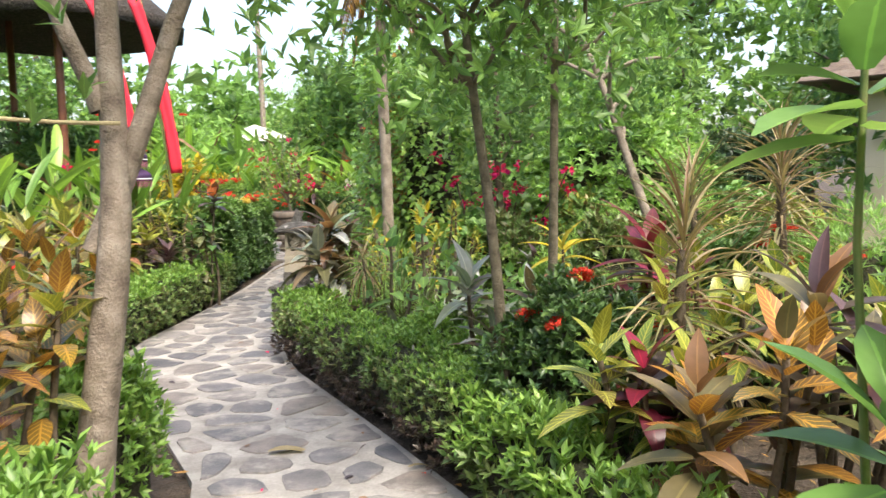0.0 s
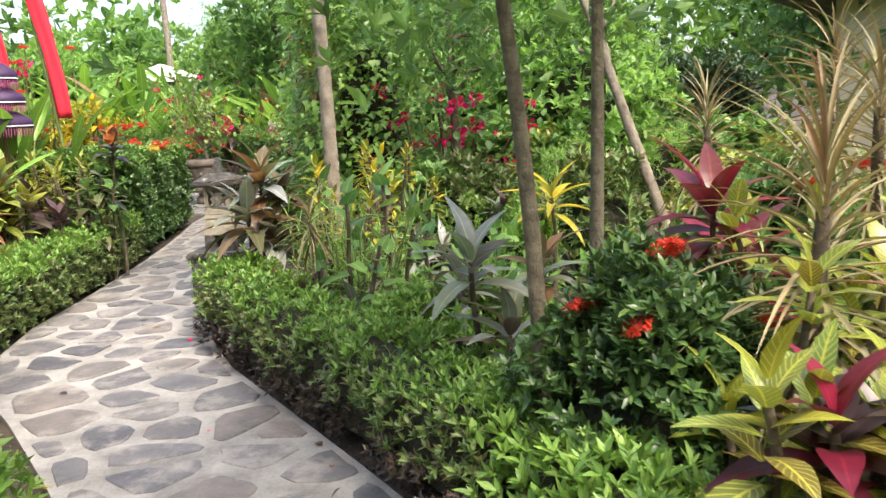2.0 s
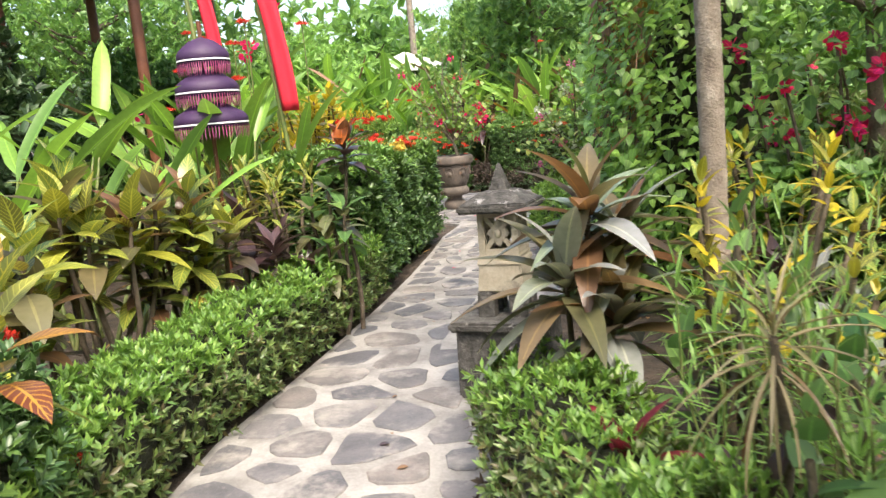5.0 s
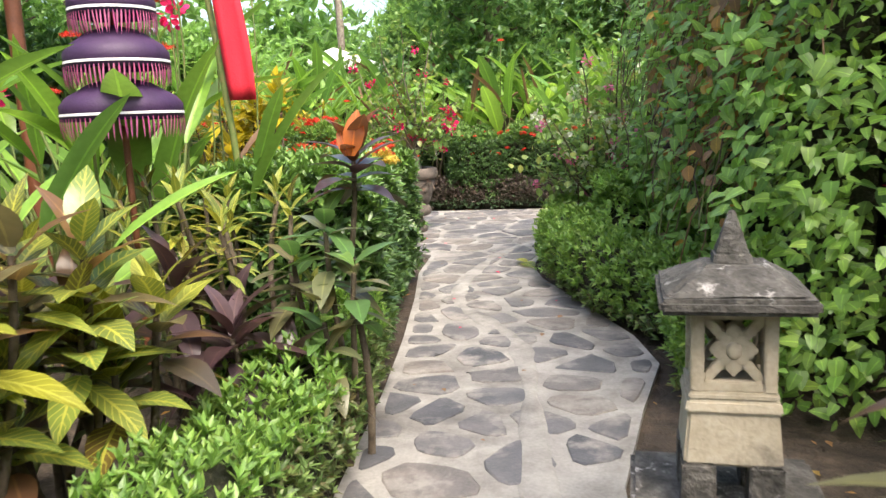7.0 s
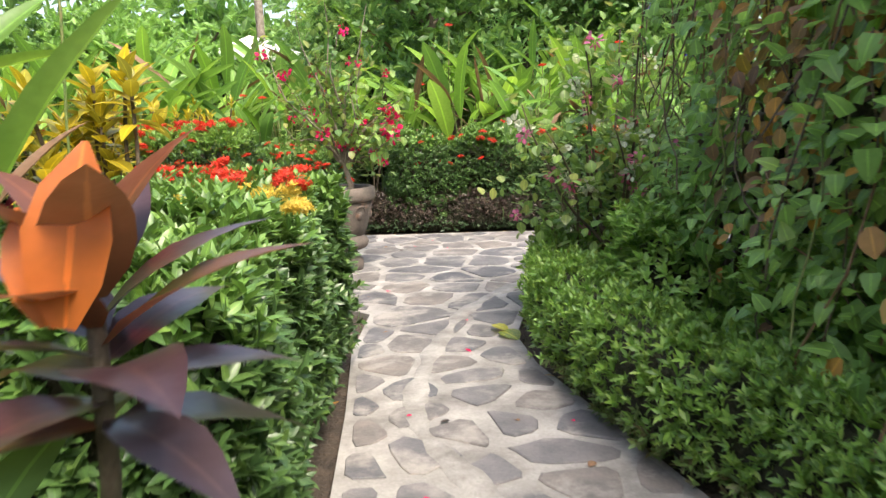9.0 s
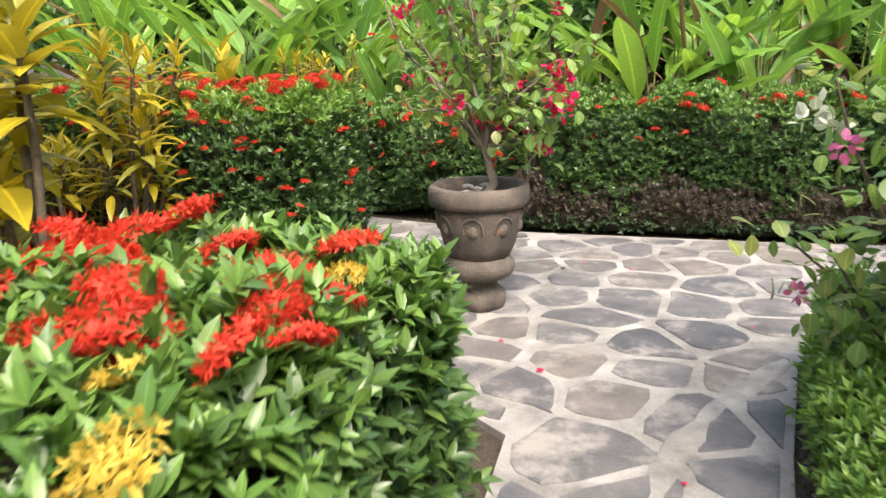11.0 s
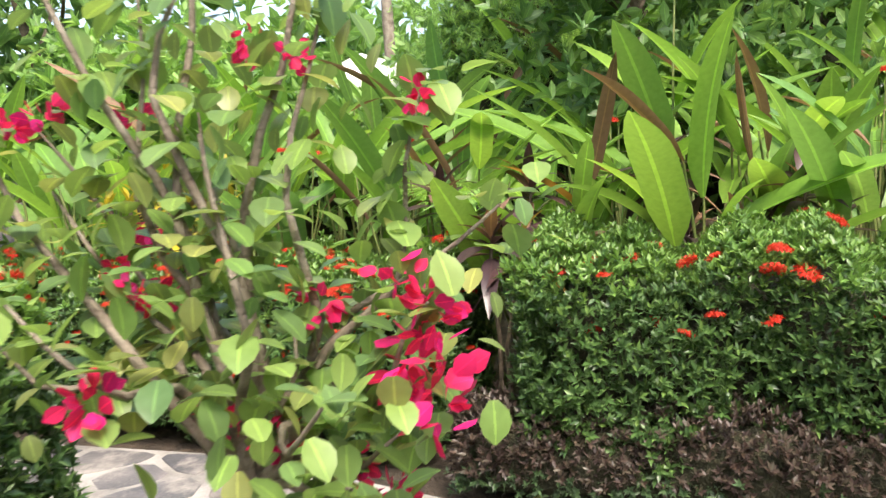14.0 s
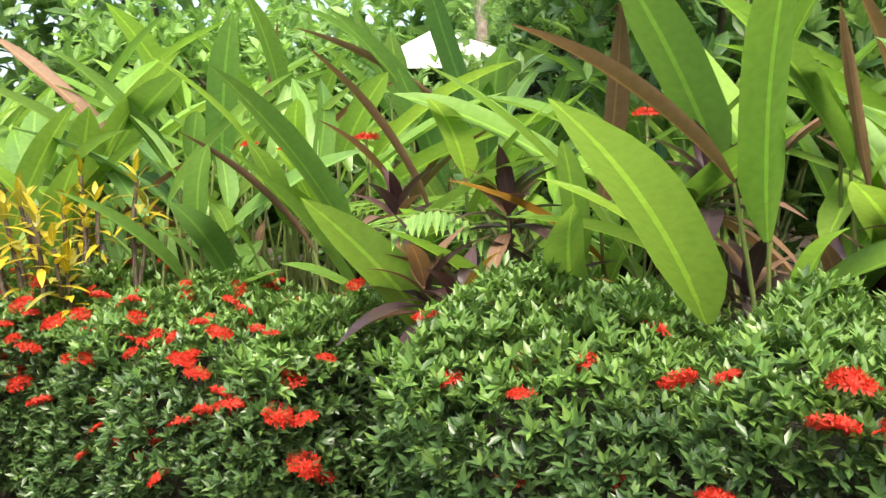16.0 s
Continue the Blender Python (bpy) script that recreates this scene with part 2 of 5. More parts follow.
    "purple_cloth": solid_mat("purple_cloth", [(0.022, 0.008, 0.035), (0.042, 0.014, 0.06), (0.032, 0.011, 0.045)], scale=8, rough=0.6, bump=0.2),
    "white_cloth": solid_mat("white_cloth", [(0.72, 0.72, 0.72), (0.82, 0.82, 0.82)], scale=3, rough=0.8, bump=0.1),
    "string": solid_mat("rope", [(0.3, 0.25, 0.14), (0.42, 0.36, 0.2)], scale=60, rough=0.9),
    "iron": solid_mat("dark_iron", [(0.02, 0.02, 0.02), (0.05, 0.045, 0.04)], scale=30, rough=0.6),
}
glass_m, _t, _p, _o = nodes_of("window_glass")
_p.inputs["Base Color"].default_value = (0.02, 0.025, 0.03, 1)
_p.inputs["Roughness"].default_value = 0.05
M["glass"] = glass_m


# ---- mesh helpers ----
def raw_mesh(name, V, F, UV=None, smooth=True, mat=None):
    """A mesh from arrays: V (n,3), F (m,k) with all faces of one size, UV (n,2) by vertex."""
    V, F = np.asarray(V, np.float32), np.asarray(F, np.int32)
    me = bpy.data.meshes.new(name)
    k = F.shape[1]
    me.vertices.add(len(V))
    me.vertices.foreach_set("co", V.ravel())
    me.loops.add(F.size)
    me.loops.foreach_set("vertex_index", F.ravel())
    me.polygons.add(len(F))
    me.polygons.foreach_set("loop_start", np.arange(0, F.size, k, dtype=np.int32))
    me.polygons.foreach_set("use_smooth", np.full(len(F), smooth, bool))
    if UV is not None:
        layer = me.uv_layers.new(name="UVMap")
        layer.data.foreach_set("uv", np.asarray(UV, np.float32)[F.ravel()].ravel())
    me.update(calc_edges=True)
    if mat:
        me.materials.append(M[mat])
    return me


def join(items):
    """Joins (V, F, UV) triples."""
    Vs, Fs, Us, n = [], [], [], 0
    for V, F, U in items:
        Vs.append(V), Fs.append(F + n), Us.append(U)
        n += len(V)
    return np.concatenate(Vs), np.concatenate(Fs), np.concatenate(Us)


def part(name, data, mat, parent, label="", smooth=True):
    me = data if isinstance(data, bpy.types.Mesh) else raw_mesh(name, *data, smooth=smooth, mat=mat)
    ob = new(name, me)
    ob.parent = parent
    if label:
        tagged(ob, label)
    return ob


def drift(x, y):
    """Shifts the plan beyond the lantern slightly west and nearer, to fit the camera's view."""
    w = np.clip((np.asarray(y, float) - 6.9) / 1.7, 0, 1)
    w = w * w * (3 - 2 * w)
    return x - 0.38 * w, y - 0.3 * w


def thing(name, x, y, z, label, category, group="", kind="", rz=0.0):
    ob = new(name)
    x, y = drift(x, y)
    ob.matrix_world = pose(x, y, z, 0, 0, rz)
    ob.empty_display_size = 0.1
    return tagged(ob, label, category, group, kind)


def unit(v):
    return v / np.maximum(np.linalg.norm(v, axis=-1, keepdims=True), 1e-9)


def leaf_shape(rows=2, width=0.4, kind="oval", fold=0.25, droop=0.15, wave=0.0):
    """One leaf of length 1 along y: three columns folded along the midrib. Returns V, F, UV."""
    V, U = [], []
    for i in range(rows + 1):
        t = i / rows
        if kind == "oval":
            w = math.sin(math.pi * (0.06 + 0.93 * t)) ** 0.75
        elif kind == "lance":
            w = (math.sin(math.pi * min(1, 0.08 + 0.92 * t ** 0.8)) ** 0.9)
        elif kind == "heart":
            w = max(0.0, (1 - t) ** 0.6 * (1.0 if t > 0.15 else 0.8 + t))
        elif kind == "paddle":
            w = min(1.0, (t + 0.02) * 5) ** 0.7 * (1 - max(0, (t - 0.55) / 0.45) ** 2.2)
        elif kind == "strap":
            w = min(1.0, 0.45 + t * 2) * (1 - t ** 3)
        else:
            w = 1 - t
        w *= width / 2
        for k, s in enumerate((-1, 0, 1)):
            z = -droop * t * t + fold * abs(s) * w + wave * s * math.sin(t * 9.0) * w
            V.append((s * w, t * (1 - 0.25 * abs(droop) * t), z))
            U.append((k / 2, t))
    F = []
    for i in range(rows):
        for k in range(2):
            a = i * 3 + k
            F.append((a, a + 1, a + 4, a + 3))
    return np.array(V), np.array(F), np.array(U)


def leaves(shape, pos, way, up, size, wide=1.0):
    """Copies of a leaf at pos (n,3), pointing along way, upper side to up."""
    V, F, U = shape
    pos, way = np.asarray(pos, float), unit(np.asarray(way, float))
    n = len(pos)
    up = np.broadcast_to(np.asarray(up, float), (n, 3)) + R.normal(0, 0.05, (n, 3))
    X = unit(np.cross(way, up))
    Z = np.cross(X, way)
    size = np.broadcast_to(np.asarray(size, float), (n,))
    wide = np.broadcast_to(np.asarray(wide, float), (n,))
    P = (V[None, :, 0, None] * X[:, None, :] * wide[:, None, None] + V[None, :, 1, None] * way[:, None, :] + V[None, :, 2, None] * Z[:, None, :])
    P = P * size[:, None, None] + pos[:, None, :]
    k = len(V)
    faces = (F[None] + (np.arange(n) * k)[:, None, None]).reshape(-1, F.shape[1])
    return P.reshape(-1, 3), faces, np.tile(U, (n, 1))


def tube(points, radii, seg=7):
    P = np.asarray(points, float)
    n = len(P)
    radii = np.broadcast_to(np.asarray(radii, float), (n,))
    d = unit(np.gradient(P, axis=0))
    ref = np.array((0.31, 0.95, 0.05)) if abs(d[0][2]) > 0.7 else np.array((0, 0, 1.0))
    A = unit(np.cross(d, ref))
    B = np.cross(d, A)
    an = np.linspace(0, 2 * math.pi, seg, endpoint=False)
    V = P[:, None] + radii[:, None, None] * (np.cos(an)[None, :, None] * A[:, None] + np.sin(an)[None, :, None] * B[:, None])
    F = [(i * seg + j, i * seg + (j + 1) % seg, (i + 1) * seg + (j + 1) % seg, (i + 1) * seg + j) for i in range(n - 1) for j in range(seg)]
    U = np.array([(j / seg, i / max(1, n - 1)) for i in range(n) for j in range(seg)])
    return V.reshape(-1, 3), np.array(F), U


def bent(a, b, n=8, wob=0.05, sag=0.0):
    """A slightly crooked line from a to b."""
    a, b = np.array(a, float), np.array(b, float)
    t = np.linspace(0, 1, n)[:, None]
    P = a + (b - a) * t
    ph = R.uniform(0, 6.28, (2, 3))
    P = P + wob * 1.3 * np.sin(np.pi * t) * (np.sin(3.5 * t + ph[0]) + 0.5 * np.sin(8 * t + ph[1]))
    P[:, 2] += -sag * 4 * t[:, 0] * (1 - t[:, 0])
    return P


def box(cx, cy, cz, sx, sy, sz, top=1.0, bev=0.01):
    """A bevelled block as a bmesh mesh; top scales its upper face."""
    bm = bmesh.new()
    bmesh.ops.create_cube(bm, size=1)
    for v in bm.verts:
        k = top if v.co.z > 0 else 1
        v.co = Vector((cx + v.co.x * sx * k, cy + v.co.y * sy * k, cz + v.co.z * sz))
    if bev:
        bmesh.ops.bevel(bm, geom=bm.edges[:], offset=bev, segments=2, affect='EDGES')
    return bm


def bm_part(name, bm, mat, parent, label="", smooth=False):
    me = bpy.data.meshes.new(name)
    bm.to_mesh(me)
    bm.free()
    me.materials.append(M[mat])
    if smooth:
        for q in me.polygons:
            q.use_smooth = True
    return part(name, me, mat, parent, label)


def lathe(profile, seg=40, wob=0.0):
    P = np.array(profile, float)
    an = np.linspace(0, 2 * math.pi, seg, endpoint=False)
    V = np.stack([P[:, None, 0] * np.cos(an), P[:, None, 0] * np.sin(an), np.repeat(P[:, 1:2], seg, 1)], -1)
    n = len(P)
    F = [(i * seg + j, i * seg + (j + 1) % seg, (i + 1) * seg + (j + 1) % seg, (i + 1) * seg + j) for i in range(n - 1) for j in range(seg)]
    U = np.array([(j / seg, i / n) for i in range(n) for j in range(seg)])
    V = V.reshape(-1, 3)
    return V + R.normal(0, wob, V.shape) if wob else V, np.array(F), U


S = {
    "small": leaf_shape(2, 0.36, "oval", 0.3, 0.1),
    "ixora": leaf_shape(3, 0.4, "oval", 0.3, 0.22),
    "ixora_leaf": leaf_shape(3, 0.36, "oval", 0.3, 0.18),
    "heart": leaf_shape(4, 0.85, "heart", 0.15, 0.25),
    "round": leaf_shape(4, 0.75, "oval", 0.18, 0.2),
    "croton": leaf_shape(6, 0.36, "lance", 0.2, 0.3, 0.06),
    "cordy": leaf_shape(8, 0.2, "lance", 0.35, 0.42),
    "strap": leaf_shape(7, 0.05, "strap", 0.6, 0.45),
    "blade": leaf_shape(4, 0.06, "strap", 0.6, 0.12),
    "paddle": leaf_shape(10, 0.2, "paddle", 0.3, 0.22, 0.03),
    "petal": leaf_shape(2, 0.5, "oval", 0.2, 0.2),
    "bract": leaf_shape(3, 0.8, "oval", 0.25, -0.2),
    "leaflet": leaf_shape(2, 0.13, "lance", 0.3, 0.25),
}


def sprigs(pos, axis, shape, size, k=6, spread=0.9):
    """A whorl of k leaves at each pos, opening round its axis."""
    n = len(pos)
    axis = unit(axis)
    ref = unit(R.normal(0, 1, (n, 3)))
    A = unit(np.cross(axis, ref))
    B = np.cross(axis, A)
    ang = (np.arange(k) / k * 2 * math.pi)[None] + R.uniform(0, 6.28, (n, 1)) + R.normal(0, 0.25, (n, k))
    tilt = R.uniform(0.35, 1.15, (n, k)) * spread
    out = np.cos(ang)[..., None] * A[:, None] + np.sin(ang)[..., None] * B[:, None]
    way = np.cos(tilt)[..., None] * axis[:, None] + np.sin(tilt)[..., None] * out
    up = axis[:, None] - 0.6 * out + np.array((0, 0, 0.4))
    p = pos[:, None] + axis[:, None] * (R.uniform(-0.35, 0.1, (n, k, 1)) * size)
    return leaves(shape, p.reshape(-1, 3), way.reshape(-1, 3), up.reshape(-1, 3), size * R.uniform(0.6, 1.15, n * k))


def floret_ball(name, mat, r=0.045, n=46, dome=0.5):
    """A head of many small four-petalled florets, as one mesh."""
    d = unit(R.normal(0, 1, (n, 3)))
    d[:, 2] = np.abs(d[:, 2]) * dome + 0.05
    c = d * r * np.array((1, 1, 0.75))
    its = []
    for q in range(4):
        side = unit(np.cross(d, R.normal(0, 1, (n, 3))))
        its.append(leaves(S["petal"], c * R.uniform(0.8, 1.25, (n, 1)), side + d * 0.7, d, r * 0.34, 0.7))
    its.append(leaves(S["blade"], c * 0.2, d, side, r * 0.95))
    return raw_mesh(name, *join(its), mat=mat)


HEADS = {k: [floret_ball(k + "_head", k, 0.045, 64) for i in range(3)] for k in ("red", "yellow")}


def bract_mesh(name, mat, n=14, r=0.05):
    d = unit(R.normal(0, 1, (n, 3)))
    c = d * r * R.uniform(0.3, 1, (n, 1))
    return raw_mesh(name, *leaves(S["bract"], c, d + R.normal(0, 0.5, (n, 3)), R.normal(0, 1, (n, 3)), r * R.uniform(0.7, 1.1, n)), mat=mat)


BRACTS = {k: [bract_mesh(k + "_cluster", k) for i in range(3)] for k in ("magenta", "white", "pink", "blue")}


def put_heads(parent, meshes, spots, name="flower", size=1.0, up=None):
    for i, p in enumerate(spots):
        ob = part(name, meshes[i % len(meshes)], None, parent)
        s = size * R.uniform(0.7, 1.25)
        ob.matrix_local = Matrix.LocRotScale(Vector(p), Euler((R.normal(0, 0.3), R.normal(0, 0.3), R.uniform(0, 6.28))), (s, s, s))


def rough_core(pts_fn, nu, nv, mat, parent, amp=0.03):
    """A closed lumpy inner body from a (u, v) surface function, dark to stand in for shade inside foliage."""
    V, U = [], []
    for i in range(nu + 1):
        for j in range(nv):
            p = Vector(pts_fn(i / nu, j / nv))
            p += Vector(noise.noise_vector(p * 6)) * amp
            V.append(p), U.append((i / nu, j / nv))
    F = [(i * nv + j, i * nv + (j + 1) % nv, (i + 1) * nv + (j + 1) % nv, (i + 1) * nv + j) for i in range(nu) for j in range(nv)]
    return part("shade_core", (np.array([tuple(v) for v in V]), np.array(F), np.array(U)), mat, parent)


def hedge(label, spine, width, height, leaf, mat, density, size, k=6, shape="small", square=4.0, mat_low=None, low=0.0, reds=0, yellows=0, jag=0.05, group="", mat_top=None, z0=0.0, flower_size=1.0, top_only=False):
    """A clipped hedge along a line of points: a dark core as painted inner shade, whorls of leaves over its faces,
    flower heads.
    """
    sp = np.array(spine, float)
    root = thing("hedge", sp[0][0], sp[0][1], 0, label, "hedge", group)
    sp = np.stack(drift(sp[:, 0], sp[:, 1]), -1)
    seg = np.linalg.norm(np.diff(sp, axis=0), axis=1)
    cum = np.concatenate([[0], np.cumsum(seg)])
    L = cum[-1]
    o = np.array((sp[0][0], sp[0][1], 0))

    def centre(s):
        s = np.clip(s, 0, L)
        x, y = np.interp(s, cum, sp[:, 0]), np.interp(s, cum, sp[:, 1])
        x2, y2 = np.interp(np.clip(s + 0.05, 0, L), cum, sp[:, 0]), np.interp(np.clip(s + 0.05, 0, L), cum, sp[:, 1])
        x1, y1 = np.interp(np.clip(s - 0.05, 0, L), cum, sp[:, 0]), np.interp(np.clip(s - 0.05, 0, L), cum, sp[:, 1])
        t = unit(np.stack([x2 - x1, y2 - y1, 0 * x], -1))
        return np.stack([x, y, 0 * x], -1), t

    def section(a):
        c, s = np.cos(a), np.sin(a)
        e = 2 / square
        return np.sign(c) * np.abs(c) ** e * width / 2, z0 + (height - z0) * (0.5 + 0.5 * np.sign(s) * np.abs(s) ** e)

    # faces along the run
    area = L * (width + 2 * height)
    n = int(area * density * 2.1)
    s = R.uniform(0, L, n)
    # even spread over the two sides and the top
    pow_ = square / 2
    uu = R.uniform(-0.97, 1, n)
    flat = np.sign(uu) * np.abs(uu) ** pow_
    pick = R.uniform(0, 2 * height + width, n)
    a = np.where(pick < height, np.arcsin(np.clip(flat, -1, 1)), np.where(pick < 2 * height, math.pi - np.arcsin(np.clip(flat, -1, 1)), np.arccos(np.clip(flat, -1, 1))))
    lat, z = section(a)
    c, t = centre(s)
    side = np.stack([t[:, 1], -t[:, 0], 0 * s], -1)
    bulge = 1 + jag * np.sin(s * 5.1 + a * 2) + jag * 0.7 * np.sin(s * 11.7 - a * 3)
    p = c + side * (lat * bulge)[:, None]
    p[:, 2] = z * (1 + jag * 0.6 * np.sin(s * 7.3) + jag * 0.5 * np.sin(s * 16.1))
    nor = side * np.cos(a)[:, None] + np.array((0, 0, 1.0)) * np.sin(a)[:, None]
    # ends
    ne = int(2 * width * height * density * 2.1)
    q = R.uniform(-0.46, 0.46, ne)
    ends = R.integers(0, 2, ne)
    ce, te = centre(ends * L)
    te = te * (ends * 2 - 1)[:, None]
    se = np.stack([te[:, 1], -te[:, 0], 0 * q], -1)
    pe = ce + se * (q * width)[:, None] + te * R.uniform(-0.02, 0.05, (ne, 1))
    pe[:, 2] = z0 + (height - z0) * R.uniform(0.04, 0.98, ne)
    p, nor = np.concatenate([p, pe]), np.concatenate([nor, te])
    dep = R.uniform(-0.07, 0.015, (len(p), 1)) + (R.uniform(0, 1, (len(p), 1)) < 0.07) * 0.035
    p = p + nor * dep
    p[:, 2] = np.maximum(p[:, 2], 0.03)
    axis = nor * 0.8 + np.array((0, 0, 0.75)) + R.normal(0, 0.35, p.shape)
    rel = p[:, 2] / height
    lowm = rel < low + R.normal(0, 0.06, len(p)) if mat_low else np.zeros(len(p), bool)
    # top band takes mat_top; with ixora_lit this paints in light from above
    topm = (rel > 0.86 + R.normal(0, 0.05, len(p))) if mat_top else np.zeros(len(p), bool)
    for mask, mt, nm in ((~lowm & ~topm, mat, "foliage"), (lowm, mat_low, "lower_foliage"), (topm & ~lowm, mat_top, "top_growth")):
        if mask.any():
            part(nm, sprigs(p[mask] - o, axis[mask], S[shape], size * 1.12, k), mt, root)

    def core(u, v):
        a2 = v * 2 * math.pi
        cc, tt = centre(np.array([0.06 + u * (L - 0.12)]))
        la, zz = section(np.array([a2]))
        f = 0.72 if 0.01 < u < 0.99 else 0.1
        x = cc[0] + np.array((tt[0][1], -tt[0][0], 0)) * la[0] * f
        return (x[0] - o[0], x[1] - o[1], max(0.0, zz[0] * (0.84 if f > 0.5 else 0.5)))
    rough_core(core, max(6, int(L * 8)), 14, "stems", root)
    up_face = (nor[:, 2] > 0.75) if top_only else (nor[:, 2] > -0.1)
    for cnt, key in ((reds, "red"), (yellows, "yellow")):
        if cnt:
            w = np.where(up_face, np.where(nor[:, 2] > 0.6, 4.0, 1.0), 0.0)
            ids = R.choice(len(p), cnt, replace=False, p=w / w.sum())
            put_heads(root, HEADS[key], p[ids] - o + nor[ids] * 0.035, "flower_head", flower_size)
    return root


def bush(label, x, y, rx, ry, h, mat, density, size, k=6, shape="small", reds=0, name="bush", category="shrub", group="", z0=0.02, mat2=None, part2=0.3, up=0.7):
    """A rounded shrub: a dark core as painted inner shade, leaf whorls over an uneven dome."""
    root = thing(name, x, y, 0, label, category, group)
    n = int((2 * math.pi * rx * ry + math.pi * (rx + ry) * h) * density * 1.15)
    d = unit(R.normal(0, 1, (n, 3)))
    d[:, 2] = np.where(d[:, 2] < -0.5, -d[:, 2], d[:, 2])
    lump = 1 + 0.12 * np.sin(d[:, 0] * 7 + x * 3) + 0.1 * np.sin(d[:, 1] * 8 + y) + 0.08 * np.sin(d[:, 2] * 9)
    p = d * np.array((rx, ry, h * 0.55)) * (lump * R.uniform(0.72, 1.05, n))[:, None] + np.array((0, 0, h * 0.5 + z0))
    p[:, 2] = np.clip(p[:, 2], 0.03, None)
    axis = d * 0.8 + np.array((0, 0, up)) + R.normal(0, 0.35, p.shape)
    pick = R.uniform(0, 1, n) < (part2 if mat2 else 0)
    part("foliage", sprigs(p[~pick], axis[~pick], S[shape], size, k), mat, root)
    if pick.any():
        part("young_foliage", sprigs(p[pick], axis[pick], S[shape], size, k), mat2, root)

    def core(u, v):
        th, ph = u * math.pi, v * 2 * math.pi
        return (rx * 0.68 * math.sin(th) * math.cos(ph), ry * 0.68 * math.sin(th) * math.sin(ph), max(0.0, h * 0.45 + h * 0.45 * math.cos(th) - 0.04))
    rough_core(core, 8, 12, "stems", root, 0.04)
    if reds:
        w = np.clip(d[:, 2] + 0.3, 0.01, None)
        ids = R.choice(n, reds, replace=False, p=w / w.sum())
        put_heads(root, HEADS["red"], p[ids] + d[ids] * 0.03, "flower_head")
    return root


def rosette(label, x, y, heads, mat, shape="cordy", leaf=0.4, n=16, wide=1.0, name="cordyline", category="plant", group="", lift=(1.35, -0.25), mat2=None, share2=0.0, stem_mat="bark_dark", stem_r=0.012, base=None, up=0.15, spread_h=0.12):
    """Cane plant: each head (dx, dy, z) is a stem with a spiral of arching leaves at its top."""
    root = thing(name, x, y, 0, label, category, group)
    sets = {mat: [], mat2: []}
    for dx, dy, z in heads:
        b0 = (dx * 0.35, dy * 0.35, 0.0) if base is None else base
        line = bent(b0, (dx, dy, z), 7, 0.02)
        part("stem", tube(line, np.linspace(stem_r * 1.4, stem_r * 0.8, 7), 6), stem_mat, root)
        i = np.arange(n)
        az = i * 2.39996 + R.uniform(0, 6.28) + R.normal(0, 0.15, n)
        t = i / max(1, n - 1)
        el = lift[1] + (lift[0] - lift[1]) * t + R.normal(0, 0.12, n)
        way = np.stack([np.cos(az) * np.cos(el), np.sin(az) * np.cos(el), np.sin(el)], -1)
        pos = np.array((dx, dy, z)) + np.stack([0 * t, 0 * t, (t - 0.8) * spread_h], -1) + way * 0.01
        sz = leaf * R.uniform(0.75, 1.12, n) * (1 - 0.25 * t)
        pick = R.uniform(0, 1, n) < share2
        for mk, mt in ((~pick, mat), (pick, mat2)):
            if mk.any():
                sets[mt].append(leaves(S[shape], pos[mk], way[mk], np.array((0, 0, 1.0)) + way[mk] * -0.3, sz[mk], wide))
    if sets[mat]:
        part("leaves", join(sets[mat]), mat, root)
    if mat2 and sets[mat2]:
        part("coloured_leaves", join(sets[mat2]), mat2, root)
    return root


def croton(label, x, y, h, r, mat, leaf=0.2, stems=6, n=12, wide=1.0, name="croton", mat2=None, share2=0.0, group=""):
    heads = [(R.uniform(-r, r), R.uniform(-r, r), h * R.uniform(0.55, 1.0)) for i in range(stems)]
    return rosette(label, x, y, heads, mat, "croton", leaf, n, wide, name, "shrub", group, (1.3, -0.2), mat2, share2, spread_h=0.22)


def heliconia(label, x, y, stalks, h, leaf=0.8, wide=1.0, mat="helic", name="heliconia", group="", spread=0.45, dry=0, lean=0.35):
    """Clump of paddle leaves, each on a petiole that rises from the ground."""
    root = thing(name, x, y, 0, label, "plant", group)
    green, brown = [], []
    for i in range(stalks):
        az = R.uniform(0, 6.28)
        b0 = np.array((R.normal(0, 0.12), R.normal(0, 0.12), 0))
        hh = h * R.uniform(0.5, 1.0)
        tip = b0 + np.array((math.cos(az) * spread * R.uniform(0.2, 1), math.sin(az) * spread * R.uniform(0.2, 1), hh * 0.62))
        part("stalk", tube(bent(b0, tip, 6, 0.015), np.linspace(0.016, 0.007, 6), 6), "stalk", root)
        el = R.uniform(0.75, 1.35) - lean * R.uniform(0, 1)
        way = np.array([(math.cos(az) * math.cos(el), math.sin(az) * math.cos(el), math.sin(el))])
        item = leaves(S["paddle"], [tip], way, np.array((-math.cos(az) * 0.7 + R.normal(0, 0.4), -math.sin(az) * 0.7 + R.normal(0, 0.4), 0.8)), leaf * R.uniform(0.7, 1.25), wide * R.uniform(0.6, 1.15) * (0.5 if i < dry else 1.0))
        (brown if i < dry else green).append(item)
    part("leaves", join(green), mat, root)
    if brown:
        part("withered_leaves", join(brown), "dry", root)
    return root


def tree(label, x, y, h, r, lean=(0, 0), limbs=5, crown_r=1.2, crown_n=900, leaf=0.08, mat="mid", bark="bark_dark", name="tree", fork=0.55, shape="small", crown_h=1.0, k=6, wob=0.035):
    root = thing(name, x, y, 0, label, "tree")
